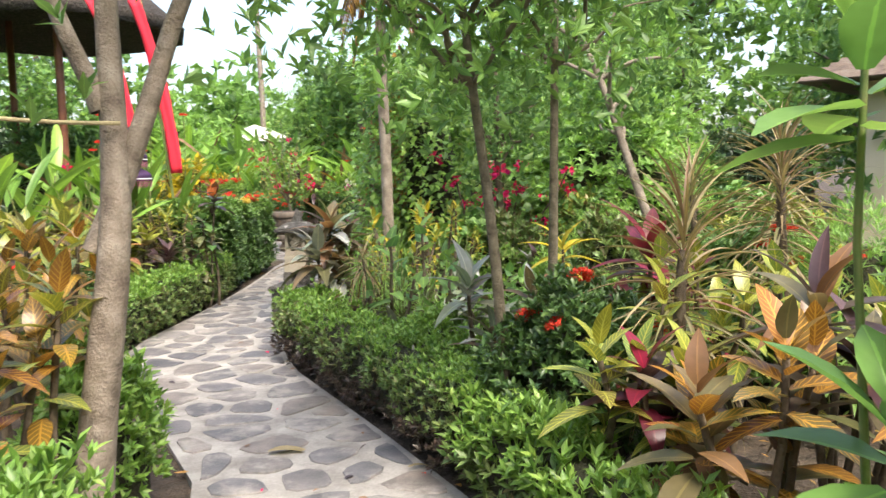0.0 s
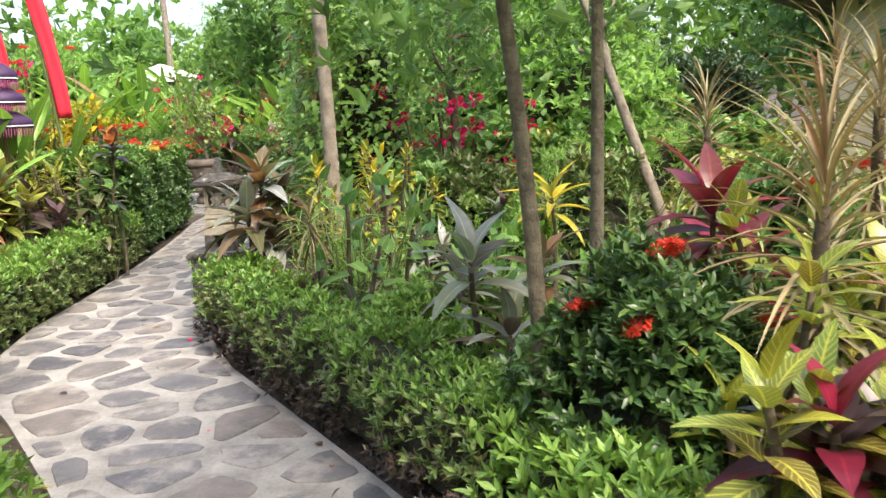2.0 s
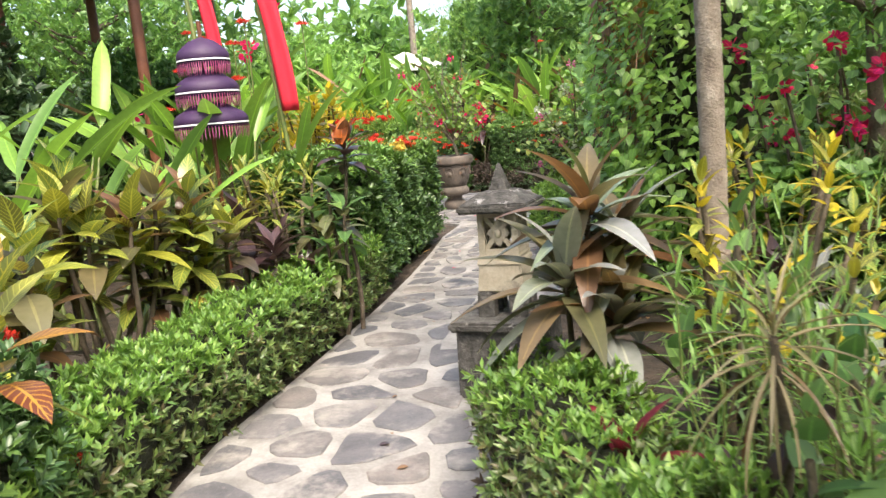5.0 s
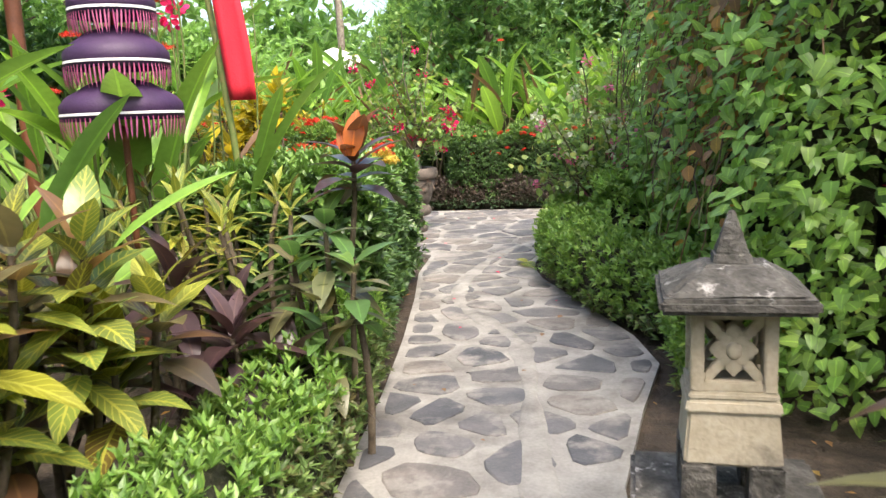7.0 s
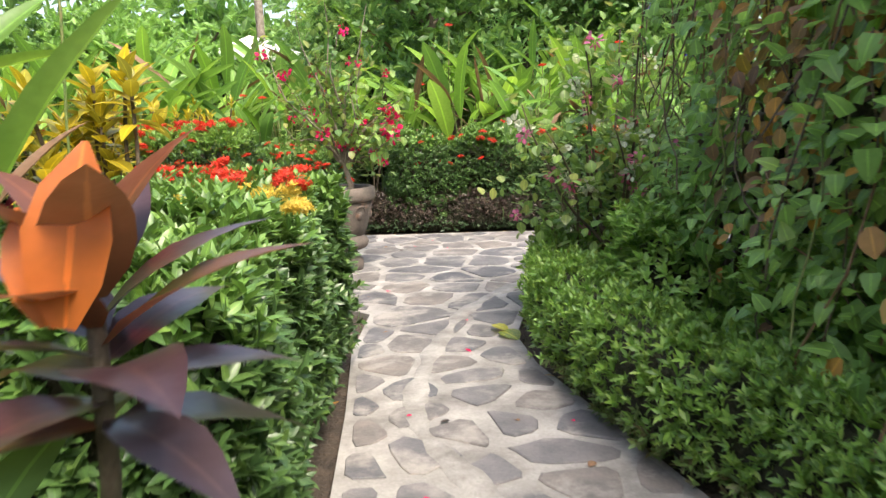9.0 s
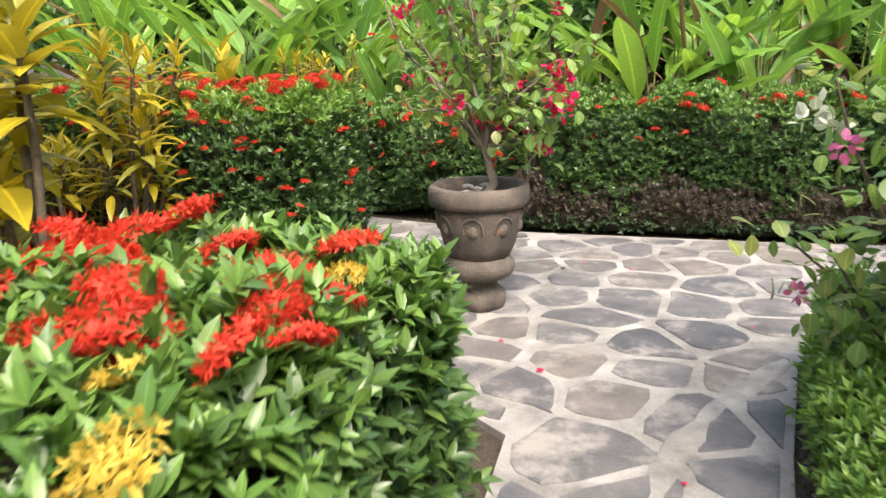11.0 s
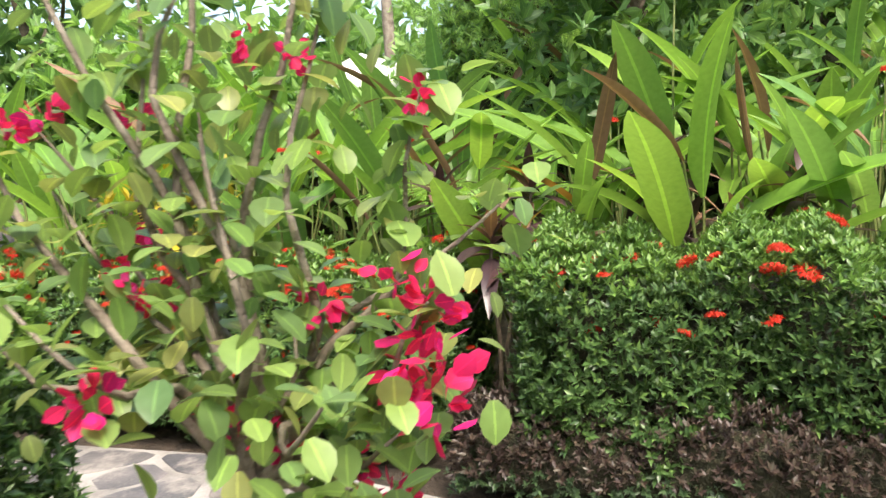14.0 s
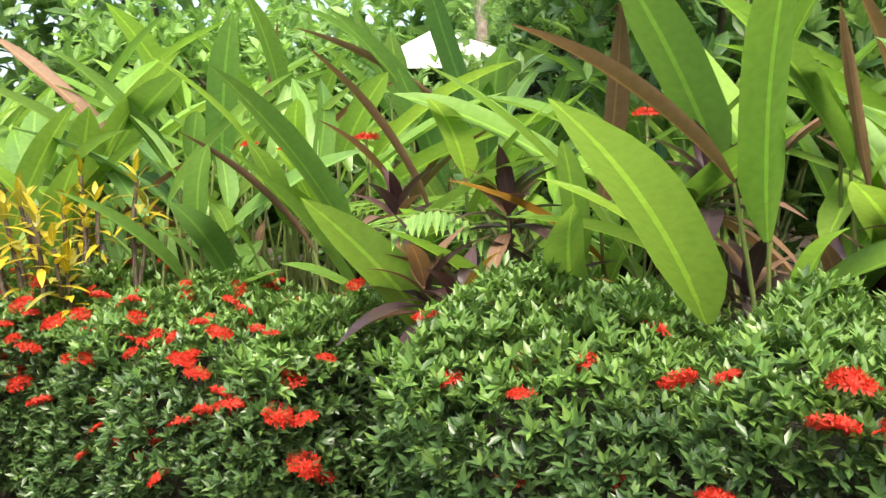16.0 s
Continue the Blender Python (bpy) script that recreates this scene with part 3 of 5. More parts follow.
    top = np.array((lean[0], lean[1], h))
    tr = bent((0, 0, -0.05), top, 12, wob)
    part("trunk", tube(tr, np.linspace(r, r * 0.4, 12), 10), bark, root)
    pts = [top]
    for i in range(limbs):
        t = R.uniform(fork, 0.95)
        p0 = tr[int(t * 11)]
        az = R.uniform(0, 6.28)
        e = p0 + np.array((math.cos(az), math.sin(az), R.uniform(0.3, 1.0))) * crown_r * R.uniform(0.5, 0.9)
        ln = bent(p0, e, 7, 0.04)
        part("limb", tube(ln, np.linspace(r * 0.45, r * 0.12, 7), 6), bark, root)
        pts += [ln[3], ln[5], e]
    pts = np.array(pts)
    ids = R.integers(0, len(pts), crown_n)
    p = pts[ids] + R.normal(0, crown_r * 0.27, (crown_n, 3)) * np.array((1, 1, crown_h * 0.8))
    part("crown", sprigs(p, R.normal(0, 0.5, p.shape) + np.array((0, 0, 0.5)), S[shape], leaf, k), mat, root)
    return root


def palm(label, x, y, h, r, fronds=16, length=2.0, mat="mid", lean=(0, 0), trunk_mat="bark", dead=6, name="palm_tree"):
    root = thing(name, x, y, 0, label, "palm tree")
    top = np.array((lean[0], lean[1], h))
    ln = bent((0, 0, -0.05), top, 24, 0.02)
    rad = np.linspace(r, r * 0.75, 24) * (1 + 0.05 * (np.arange(24) % 2))
    part("trunk", tube(ln, rad, 12), trunk_mat, root)
    for i in range(fronds + dead):
        az = i * 2.4
        isdead = i >= fronds
        el = R.uniform(-1.3, -0.9) if isdead else R.uniform(-0.2, 1.2)
        Lf = length * R.uniform(0.7, 1.05) * (0.6 if isdead else 1)
        t = np.linspace(0, 1, 14)
        out = np.array((math.cos(az), math.sin(az), 0))
        P = top + out * (math.cos(el) * t * Lf)[:, None] + np.array((0, 0, 1.0)) * (math.sin(el) * t * Lf - 0.45 * Lf * t * t)[:, None]
        fr = part("frond", tube(P, np.linspace(0.022, 0.004, 14), 5), "dry" if isdead else "stalk", root)
        d = unit(np.gradient(P, axis=0))
        pos, way = [], []
        for s in (-1, 1):
            for q in np.linspace(0.12, 1, 34):
                c = np.array([np.interp(q, t, P[:, j]) for j in range(3)])
                dd = np.array([np.interp(q, t, d[:, j]) for j in range(3)])
                sd = unit(np.cross(dd, (0, 0, 1.0))) * s
                pos.append(c), way.append(sd * 0.9 + dd * 0.6 + np.array((0, 0, -0.25)))
        part("leaflets", leaves(S["leaflet"], pos, way, (0, 0, 1.0), Lf * 0.26 * np.tile(np.sin(np.linspace(0.5, 2.9, 34)), 2), 0.9), "dry" if isdead else mat, fr)
    return root

# ---- the setting ----
RIGHT = [(3.1, -6), (3.1, -2), (2.95, -0.8), (2.7, 0.2), (2.36, 0.85), (1.97, 1.6), (1.6, 2.28), (1.27, 2.88), (1.1, 3.3), (0.9, 4.0), (0.76, 4.6), (0.78, 5.4), (0.95, 6.1), (1.12, 6.7), (1.07, 7.2), (0.86, 7.95), (0.62, 8.8), (0.56, 9.3), (0.67, 9.9), (0.87, 10.8), (1.42, 11.4), (3.12, 11.7), (6.62, 11.7)]
FAR = [(6.62, 13.0), (1.02, 13.12), (-0.68, 13.25), (-1.98, 13.65), (-5.38, 13.8)]
LEFT = [(-5.38, 12.4), (-1.68, 12.2), (-1.33, 11.8), (-1.26, 11.2), (-1.12, 10.7), (-0.72, 10.25), (-0.34, 9.9), (-0.36, 9.1), (-0.28, 8.2), (-0.22, 7.2), (-0.19, 6.3), (-0.19, 5.0), (-0.22, 4.0), (-0.1, 3.0), (0.4, 2.3), (0.85, 1.6), (1.2, 1.0), (1.5, 0.0), (1.7, -1.5), (1.75, -6)]
REGION = RIGHT + FAR + LEFT

# soil: one sheet out to the horizon, finer near the walk
gx = np.concatenate([[-900, -300, -100, -40, -20], np.arange(-10, 10.1, 0.25), [20, 40, 100, 300, 900]])
gy = np.concatenate([[-900, -300, -100, -40, -15], np.arange(-8, 22.1, 0.25), [30, 50, 100, 300, 900]])
GX, GY = np.meshgrid(gx, gy)
GZ = np.array([[-0.03 + 0.025 * noise.noise((a * 1.7, b * 1.7, 0)) for a in gx] for b in gy])
nx = len(gx)
gf = np.array([(j * nx + i, j * nx + i + 1, (j + 1) * nx + i + 1, (j + 1) * nx + i) for j in range(len(gy) - 1) for i in range(nx - 1)])
ground = new("ground", raw_mesh("ground", np.stack([GX.ravel(), GY.ravel(), GZ.ravel()], -1), gf, mat="soil"))
tagged(ground, "dark damp soil of the planting beds", "ground", kind="structure")

bm = bmesh.new()
face = bm.faces.new([bm.verts.new((x, y, 0.0)) for x, y in REGION])
if face.normal.z < 0:
    face.normal_flip()
ext = bmesh.ops.extrude_face_region(bm, geom=[face])
for v in [g for g in ext["geom"] if isinstance(g, bmesh.types.BMVert)]:
    v.co.z = -0.12
bmesh.ops.recalc_face_normals(bm, faces=bm.faces[:])
me = bpy.data.meshes.new("pavement")
bm.to_mesh(me)
bm.free()
me.materials.append(M["mortar"])
pavement = tagged(new("pavement", me), "pale mortar walkway set with grey flagstones", "path", kind="structure")


# ---- lantern ----
def stone_lantern(x, y, z, rz):
    root = thing("stone_lantern", x, y, z, "carved pale sandstone garden lantern with a mossy roof", "lantern", rz=rz)
    for sx in (-1, 1):
        for sy in (-1, 1):
            bm_part("foot", box(sx * 0.085, sy * 0.085, 0.055, 0.09, 0.09, 0.12, 0.96, 0.006), "mossy", root, "blackened stone foot")
    bm_part("base", box(0, 0, 0.175, 0.25, 0.25, 0.13, 0.9, 0.008), "sandstone", root)
    bm_part("moulding", box(0, 0, 0.245, 0.245, 0.245, 0.03, 0.94, 0.006), "sandstone", root)
    bm_part("ledge", box(0, 0, 0.268, 0.225, 0.225, 0.018, 1.0, 0.005), "sandstone", root)
    for sx in (-1, 1):
        for sy in (-1, 1):
            bm_part("post", box(sx * 0.09, sy * 0.09, 0.37, 0.034, 0.034, 0.19, 1.0, 0.004), "sandstone", root)
    for q in range(4):
        m = Matrix.Rotation(q * math.pi / 2, 4, 'Z')
        for nm, b in (("sill", box(0, -0.088, 0.288, 0.148, 0.026, 0.024, 1, 0.003)), ("lintel", box(0, -0.088, 0.452, 0.148, 0.026, 0.026, 1, 0.003))):
            ob = bm_part(nm, b, "sandstone", root)
            ob.matrix_local = m
        for s in (-1, 1):
            b = box(0, 0, 0, 0.20, 0.02, 0.024, 1, 0.003)
            bmesh.ops.rotate(b, verts=b.verts, cent=(0, 0, 0), matrix=Matrix.Rotation(s * math.radians(45), 3, 'Y'))
            bmesh.ops.translate(b, verts=b.verts, vec=(0, -0.084, 0.37))
            ob = bm_part("lattice_bar", b, "sandstone", root)
            ob.matrix_local = m
        pet = []
        for e in range(8):
            an = e * math.pi / 4 + math.pi / 8 * 0
            rr = 0.062 if e % 2 == 0 else 0.045
            pet.append(leaves(leaf_shape(4, 0.75, "oval", -0.25, 0.15), [(0, -0.099 - 0.002 * (e % 2), 0.37)], [(math.cos(an), -0.06, math.sin(an))], (0, -1, 0), rr))
        ob = part("carved_flower", join(pet), "sandstone", root)
        ob.matrix_local = m
        b = bmesh.new()
        bmesh.ops.create_uvsphere(b, u_segments=12, v_segments=8, radius=0.02)
        bmesh.ops.scale(b, verts=b.verts, vec=(1, 0.6, 1))
        bmesh.ops.translate(b, verts=b.verts, vec=(0, -0.1, 0.37))
        ob = bm_part("carved_boss", b, "sandstone", root, smooth=True)
        ob.matrix_local = m
    bm_part("roof_slab", box(0, 0, 0.482, 0.38, 0.38, 0.035, 1.0, 0.01), "mossy", root, "dark weathered stone eave")
    b = box(0, 0, 0.525, 0.37, 0.37, 0.055, 0.42, 0.012)
    bmesh.ops.subdivide_edges(b, edges=b.edges[:], cuts=3, use_grid_fill=True)
    for v in b.verts:
        v.co += Vector(noise.noise_vector(v.co * 25)) * 0.006
    bm_part("roof", b, "mossy", root, "lichen-spotted dark stone roof")
    bm_part("finial_block", box(0, 0, 0.563, 0.10, 0.10, 0.03, 0.9, 0.006), "mossy", root)
    bm_part("finial", box(0, 0, 0.622, 0.085, 0.085, 0.10, 0.12, 0.006), "mossy", root, "dark pointed stone finial")
    return root


plinth = thing("plinth", 0.92, 4.68, 0, "low dark mossy stone plinth under a lantern", "plinth", rz=-8)
bm_part("plinth_block", box(0, 0, 0.145, 0.4, 0.4, 0.34, 0.97, 0.015), "mossy", plinth)
bm_part("plinth_cap", box(0, 0, 0.323, 0.44, 0.44, 0.045, 1.0, 0.012), "mossy", plinth)
stone_lantern(0.92, 4.68, 0.345, -8).scale = (0.84, 0.84, 1.0)


# ---- pot with bougainvillea ----
urn = thing("urn", -0.3, 11.7, 0.004, "large round aged terracotta urn standing on a foot", "pot")
part("foot", lathe([(0.0, 0), (0.135, 0), (0.145, 0.03), (0.145, 0.085), (0.12, 0.11), (0.1, 0.125), (0.1, 0.165), (0.12, 0.18)], wob=0.001), "pot", urn)
part("collar", lathe([(0.11, 0.175), (0.17, 0.185), (0.19, 0.205), (0.197, 0.235), (0.19, 0.265), (0.172, 0.285), (0.165, 0.295)], wob=0.001), "pot", urn)
part("bowl", lathe([(0.12, 0.285), (0.165, 0.295), (0.195, 0.36), (0.22, 0.45), (0.236, 0.53), (0.243, 0.585), (0.21, 0.59)], wob=0.001), "pot", urn)
part("rim", lathe([(0.235, 0.575), (0.262, 0.583), (0.274, 0.605), (0.277, 0.645), (0.27, 0.68), (0.252, 0.693), (0.228, 0.685), (0.215, 0.65), (0.21, 0.60)], wob=0.0015), "pot", urn)
for q in range(8):
    an = q * math.pi / 4
    d = Vector((math.cos(an), math.sin(an), 0))
    arch = [(d * (0.232 + 0.004) + Vector((-d.y, d.x, 0)) * 0.06 * math.cos(a)) + Vector((0, 0, 0.47 + 0.07 * math.sin(a))) for a in np.linspace(-0.2, math.pi + 0.2, 9)]
    arch = [Vector((p.x, p.y, 0)).normalized() * (0.2 + (p.z - 0.36) * 0.21) + Vector((0, 0, p.z)) for p in arch]
    part("relief_arch", tube([tuple(p) for p in arch], 0.008, 6), "pot", urn)
    b = bmesh.new()
    bmesh.ops.create_uvsphere(b, u_segments=10, v_segments=8, radius=0.035)
    bmesh.ops.scale(b, verts=b.verts, vec=(1, 1, 1.3))
    bmesh.ops.translate(b, verts=b.verts, vec=(math.cos(an) * 0.205, math.sin(an) * 0.205, 0.47))
    bm_part("relief_boss", b, "pot", urn, smooth=True)
part("potting_soil", lathe([(0.0, 0.64), (0.1, 0.645), (0.18, 0.632), (0.217, 0.62)], wob=0.006), "soil", urn)
for i in range(9):
    an, rr = R.uniform(0, 6.28), R.uniform(0.06, 0.17)
    b = bmesh.new()
    bmesh.ops.create_icosphere(b, subdivisions=1, radius=R.uniform(0.015, 0.035))
    bmesh.ops.scale(b, verts=b.verts, vec=(1.3, 0.9, 0.6))
    bmesh.ops.translate(b, verts=b.verts, vec=(math.cos(an) * rr, math.sin(an) * rr, 0.65))
    bm_part("pebble", b, "mortar", urn)

boug = thing("bougainvillea", -0.27, 11.73, 0.645, "bougainvillea with magenta bracts growing in an urn", "shrub")
limbs, tips = [], []
t0 = np.array(((0, 0, -0.03), (0.05, 0, 0.05), (0.02, 0.02, 0.14), (0.0, 0.02, 0.22)))
part("trunk", tube(t0, (0.03, 0.026, 0.022, 0.02), 8), "bark", boug)
for dx, dy, dz in ((-0.05, 0.05, 0.75), (0.12, 0.02, 0.35), (0.42, -0.12, 0.42), (0.38, 0.05, 0.75), (-0.35, 0.0, 0.62), (-0.45, -0.1, 0.36), (0.1, -0.2, 0.7), (0.2, 0.1, 0.95), (-0.2, 0.12, 0.98), (0.3, -0.28, 0.3), (-0.25, -0.25, 0.45), (0.02, -0.02, 1.1), (0.5, 0.1, 0.55), (-0.5, 0.15, 0.75), (0.28, -0.15, 0.12), (0.36, -0.05, 0.2), (-0.3, -0.05, 1.25), (0.25, 0.05, 1.3), (-0.6, 0.0, 1.0), (-0.1, 0.1, 1.4)):
    e = np.array((dx, dy, 0.2 + dz))
    ln = bent(t0[3], e, 9, 0.045)
    part("branch", tube(ln, np.linspace(0.014, 0.003, 9), 6), "bark", boug)
    tips += [ln[i] for i in range(3, 9)]
tips = np.array(tips)
ids = R.integers(0, len(tips), 900)
p = tips[ids] + R.normal(0, 0.055, (900, 3))
part("leaves", leaves(S["round"], p, R.normal(0, 1, (900, 3)) + np.array((0, 0, -0.2)), (0, 0, 1.0), R.uniform(0.045, 0.085, 900)), "boug_leaf", boug)
ids = R.choice(len(tips), 22, replace=False)
put_heads(boug, BRACTS["magenta"], tips[ids] + R.normal(0, 0.05, (22, 3)), "bract_cluster", 0.75)
put_heads(boug, BRACTS["magenta"], [(0.42 + R.normal(0, 0.02), -0.12, 0.66 - i * 0.045) for i in range(6)], "bract_cluster", 0.95)

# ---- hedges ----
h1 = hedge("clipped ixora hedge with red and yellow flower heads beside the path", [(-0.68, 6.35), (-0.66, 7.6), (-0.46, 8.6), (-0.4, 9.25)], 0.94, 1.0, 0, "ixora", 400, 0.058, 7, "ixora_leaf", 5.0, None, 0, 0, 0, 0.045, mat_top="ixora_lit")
spots = [(R.uniform(-0.85, -0.05), R.uniform(8.4, 9.2), 1.0 + R.uniform(-0.03, 0.05)) for i in range(28)]
spots = [(*drift(a, b), c) for a, b, c in spots]
put_heads(h1, HEADS["red"], np.array(spots) - np.array((-0.68, 6.35, 0)), "flower_head", 1.2)
spots = [(R.uniform(-0.9, 0.0), R.uniform(7.4, 8.9), 1.0 + R.uniform(-0.03, 0.03)) for i in range(11)]
spots = [(*drift(a, b), c) for a, b, c in spots]
put_heads(h1, HEADS["yellow"], np.array(spots) - np.array((-0.68, 6.35, 0)), "flower_head", 1.05)
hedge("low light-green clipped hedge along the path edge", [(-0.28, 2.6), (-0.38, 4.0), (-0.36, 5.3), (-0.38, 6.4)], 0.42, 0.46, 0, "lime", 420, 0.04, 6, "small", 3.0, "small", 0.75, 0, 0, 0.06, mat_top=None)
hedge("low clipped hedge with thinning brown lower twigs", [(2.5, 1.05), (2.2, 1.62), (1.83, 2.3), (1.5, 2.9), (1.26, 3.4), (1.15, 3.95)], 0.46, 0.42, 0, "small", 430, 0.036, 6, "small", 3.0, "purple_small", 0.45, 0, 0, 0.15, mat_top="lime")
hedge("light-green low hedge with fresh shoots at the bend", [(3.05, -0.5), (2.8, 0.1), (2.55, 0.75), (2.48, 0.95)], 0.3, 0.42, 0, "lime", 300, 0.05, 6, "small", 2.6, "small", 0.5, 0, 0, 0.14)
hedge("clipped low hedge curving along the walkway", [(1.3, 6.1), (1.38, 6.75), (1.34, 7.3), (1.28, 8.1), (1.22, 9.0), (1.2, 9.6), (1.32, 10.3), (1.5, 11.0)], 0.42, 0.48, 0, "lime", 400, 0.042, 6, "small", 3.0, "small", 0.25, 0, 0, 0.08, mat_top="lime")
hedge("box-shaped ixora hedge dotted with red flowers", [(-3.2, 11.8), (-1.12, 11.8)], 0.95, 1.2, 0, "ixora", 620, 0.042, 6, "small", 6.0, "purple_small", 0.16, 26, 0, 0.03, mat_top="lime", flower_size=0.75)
spots = [(R.uniform(-2.6, -1.12), R.uniform(11.4, 12.2), 1.21 + R.uniform(-0.02, 0.06)) for i in range(70)]
root2 = [o for o in scene.objects if o.get("label") == "box-shaped ixora hedge dotted with red flowers"][0]
put_heads(root2, HEADS["red"], np.array(spots) - np.array((-3.2, 11.8, 0)), "flower_head", 0.8)
put_heads(root2, HEADS["red"], [(R.uniform(0.7, 2.05), -0.5 + R.uniform(-0.02, 0.03), R.uniform(0.5, 1.18)) for i in range(24)], "flower_head", 0.6)
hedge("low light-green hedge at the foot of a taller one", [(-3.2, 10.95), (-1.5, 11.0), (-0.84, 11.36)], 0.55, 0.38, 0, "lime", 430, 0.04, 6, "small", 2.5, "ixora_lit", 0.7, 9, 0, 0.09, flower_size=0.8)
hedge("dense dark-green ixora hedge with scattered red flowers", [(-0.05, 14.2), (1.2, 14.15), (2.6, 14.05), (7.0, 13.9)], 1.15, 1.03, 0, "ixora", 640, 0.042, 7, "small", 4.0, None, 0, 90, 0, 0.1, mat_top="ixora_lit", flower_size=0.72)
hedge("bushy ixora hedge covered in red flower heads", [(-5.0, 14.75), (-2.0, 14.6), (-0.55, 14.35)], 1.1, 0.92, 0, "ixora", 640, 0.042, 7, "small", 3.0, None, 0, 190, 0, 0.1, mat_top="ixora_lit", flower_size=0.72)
far_left = [o for o in scene.objects if o.get("label") == "bushy ixora hedge covered in red flower heads"][0]
spots = []
for i in range(75):
    x = R.uniform(-3.2, -0.5)
    spots.append((x + 5.0, float(np.interp(x, (-5, -2, -0.55), (14.75, 14.6, 14.35))) - 14.75 - R.uniform(0.38, 0.56), R.uniform(0.45, 0.97)))
put_heads(far_left, HEADS["red"], spots, "flower_head", 0.8)
far_right = [o for o in scene.objects if o.get("label") == "dense dark-green ixora hedge with scattered red flowers"][0]
put_heads(far_right, HEADS["red"], [(R.uniform(0.1, 2.8), -0.42 - R.uniform(0, 0.2), R.uniform(0.7, 1.06)) for i in range(30)], "flower_head", 0.85)
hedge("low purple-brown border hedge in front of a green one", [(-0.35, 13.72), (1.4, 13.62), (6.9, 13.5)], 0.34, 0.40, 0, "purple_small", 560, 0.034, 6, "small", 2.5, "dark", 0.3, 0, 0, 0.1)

# ---- bed between the path and the villa ----
bush("dark glossy ixora bush with a few red flower heads", 2.84, 0.98, 0.36, 0.36, 0.76, "ixora", 620, 0.045, 7, "ixora_leaf", 5)
bush("fresh light-green shrub growing beside the path", 1.02, 0.55, 0.22, 0.3, 0.6, "lime", 420, 0.05, 6)
bush("light-green leafy shrub at the path edge", 1.42, -0.75, 0.25, 0.3, 0.66, "lime", 420, 0.05, 6)
bush("small leafy shrub at the path edge", 0.3, 1.7, 0.25, 0.25, 0.5, "small", 420, 0.045, 6, mat2="lime")
for x, y, hh, r_ in ((1.05, -0.15, 1.0, 0.22), (0.75, 0.55, 1.05, 0.28), (0.35, 1.3, 1.0, 0.25), (1.0, -0.9, 0.95, 0.25), (0.1, 2.2, 1.0, 0.25)):
    croton("croton with orange, red and green mottled leaves", x, y, hh, r_, "croton_o", 0.2, 6, 13, 1.1, mat2="croton_y", share2=0.4, group="orange crotons beside the path")
for x, y, hh, r_ in ((-0.75, 3.6, 1.0, 0.32), (-0.85, 4.3, 1.1, 0.32), (-1.2, 3.2, 1.1, 0.3), (-0.78, 4.9, 0.95, 0.3), (-0.95, 2.7, 0.95, 0.3)):
    croton("croton with large yellow-veined green leaves", x, y, hh, r_, "croton_y", 0.27, 9, 15, 1.15, mat2="cordy_brown", share2=0.28, group="yellow crotons behind the low hedge")
croton("slender croton with narrow yellow-green leaves", -0.55, 5.75, 1.0, 0.25, "croton_y", 0.16, 8, 14, 0.7)
croton("slender croton with narrow yellow-green leaves", -0.95, 6.1, 1.05, 0.3, "croton_y", 0.16, 8, 14, 0.7)
for x, y, hh in ((-0.5, 5.35, 0.55), (-0.75, 5.5, 0.7), (-1.0, 5.0, 0.75)):
    rosette("dark purple cordyline with drooping broad leaves", x, y, [(0, 0, hh), (0.15, 0.1, hh * 0.7)], "cordy_dark", "cordy", 0.34, 14, 1.5, group="purple cordylines")
rosette("bronze cordyline with one glowing orange young leaf", -0.12, 5.66, [(0.0, 0.0, 1.12)], "cordy_bronze", "croton", 0.25, 20, 1.05, lift=(1.1, -0.1), mat2="cordy_dark", share2=0.35, spread_h=0.16)
rosette("cordyline with broad olive-green leaves", -0.22, 5.58, [(0.0, 0.0, 0.86), (0.1, -0.04, 0.72), (-0.14, 0.06, 0.74), (0.0, -0.1, 0.56)], "olive", "croton", 0.22, 12, 1.15, lift=(0.9, -0.4), mat2="mid", share2=0.4, spread_h=0.22)
lf = thing("orange_leaf_shoot", -0.11, 5.58, 1.12, "bright orange young leaf of a cordyline", "leaf")
part("blade", leaves(S["round"], [(0, 0, 0), (-0.02, 0.01, 0)], [(0.16, 0.0, 1), (-0.2, 0.02, 0.9)], (0.1, -1, 0.1), (0.165, 0.11), (0.6, 0.5)), "orange", lf)

rosette("bronze-green cordyline with arching leaves beside the lantern", 1.3, 4.02, [(0.02, 0.0, 0.86), (-0.06, -0.14, 0.66), (0.12, 0.1, 0.74), (0.1, -0.12, 0.52)], "cordy_brown", "cordy", 0.44, 22, 1.3, mat2="cordy_grey", share2=0.3)
rosette("dracaena with thin drooping brown-striped leaves", 1.72, 2.9, [(0, 0, 0.74)], "straw", "strap", 0.3, 46, 0.8, "dracaena", mat2="cordy_brown", share2=0.3, lift=(1.3, -1.0))
for x, y, hh in ((2.4, 1.62, 0.72), (2.75, 2.1, 0.6)):
    rosette("grey-green cordyline with broad glossy leaves", x, y, [(0, 0, hh), (0.12, -0.08, hh * 0.65)], "cordy_grey", "cordy", 0.3, 15, 1.5, mat2="cordy_brown", share2=0.4, group="grey-green cordylines in the bed")
rosette("low grassy dracaena with pale leaves", 2.1, 2.05, [(0, 0, 0.16), (0.1, 0.12, 0.18)], "cordy_grey", "strap", 0.38, 26, 1.3, "dracaena")
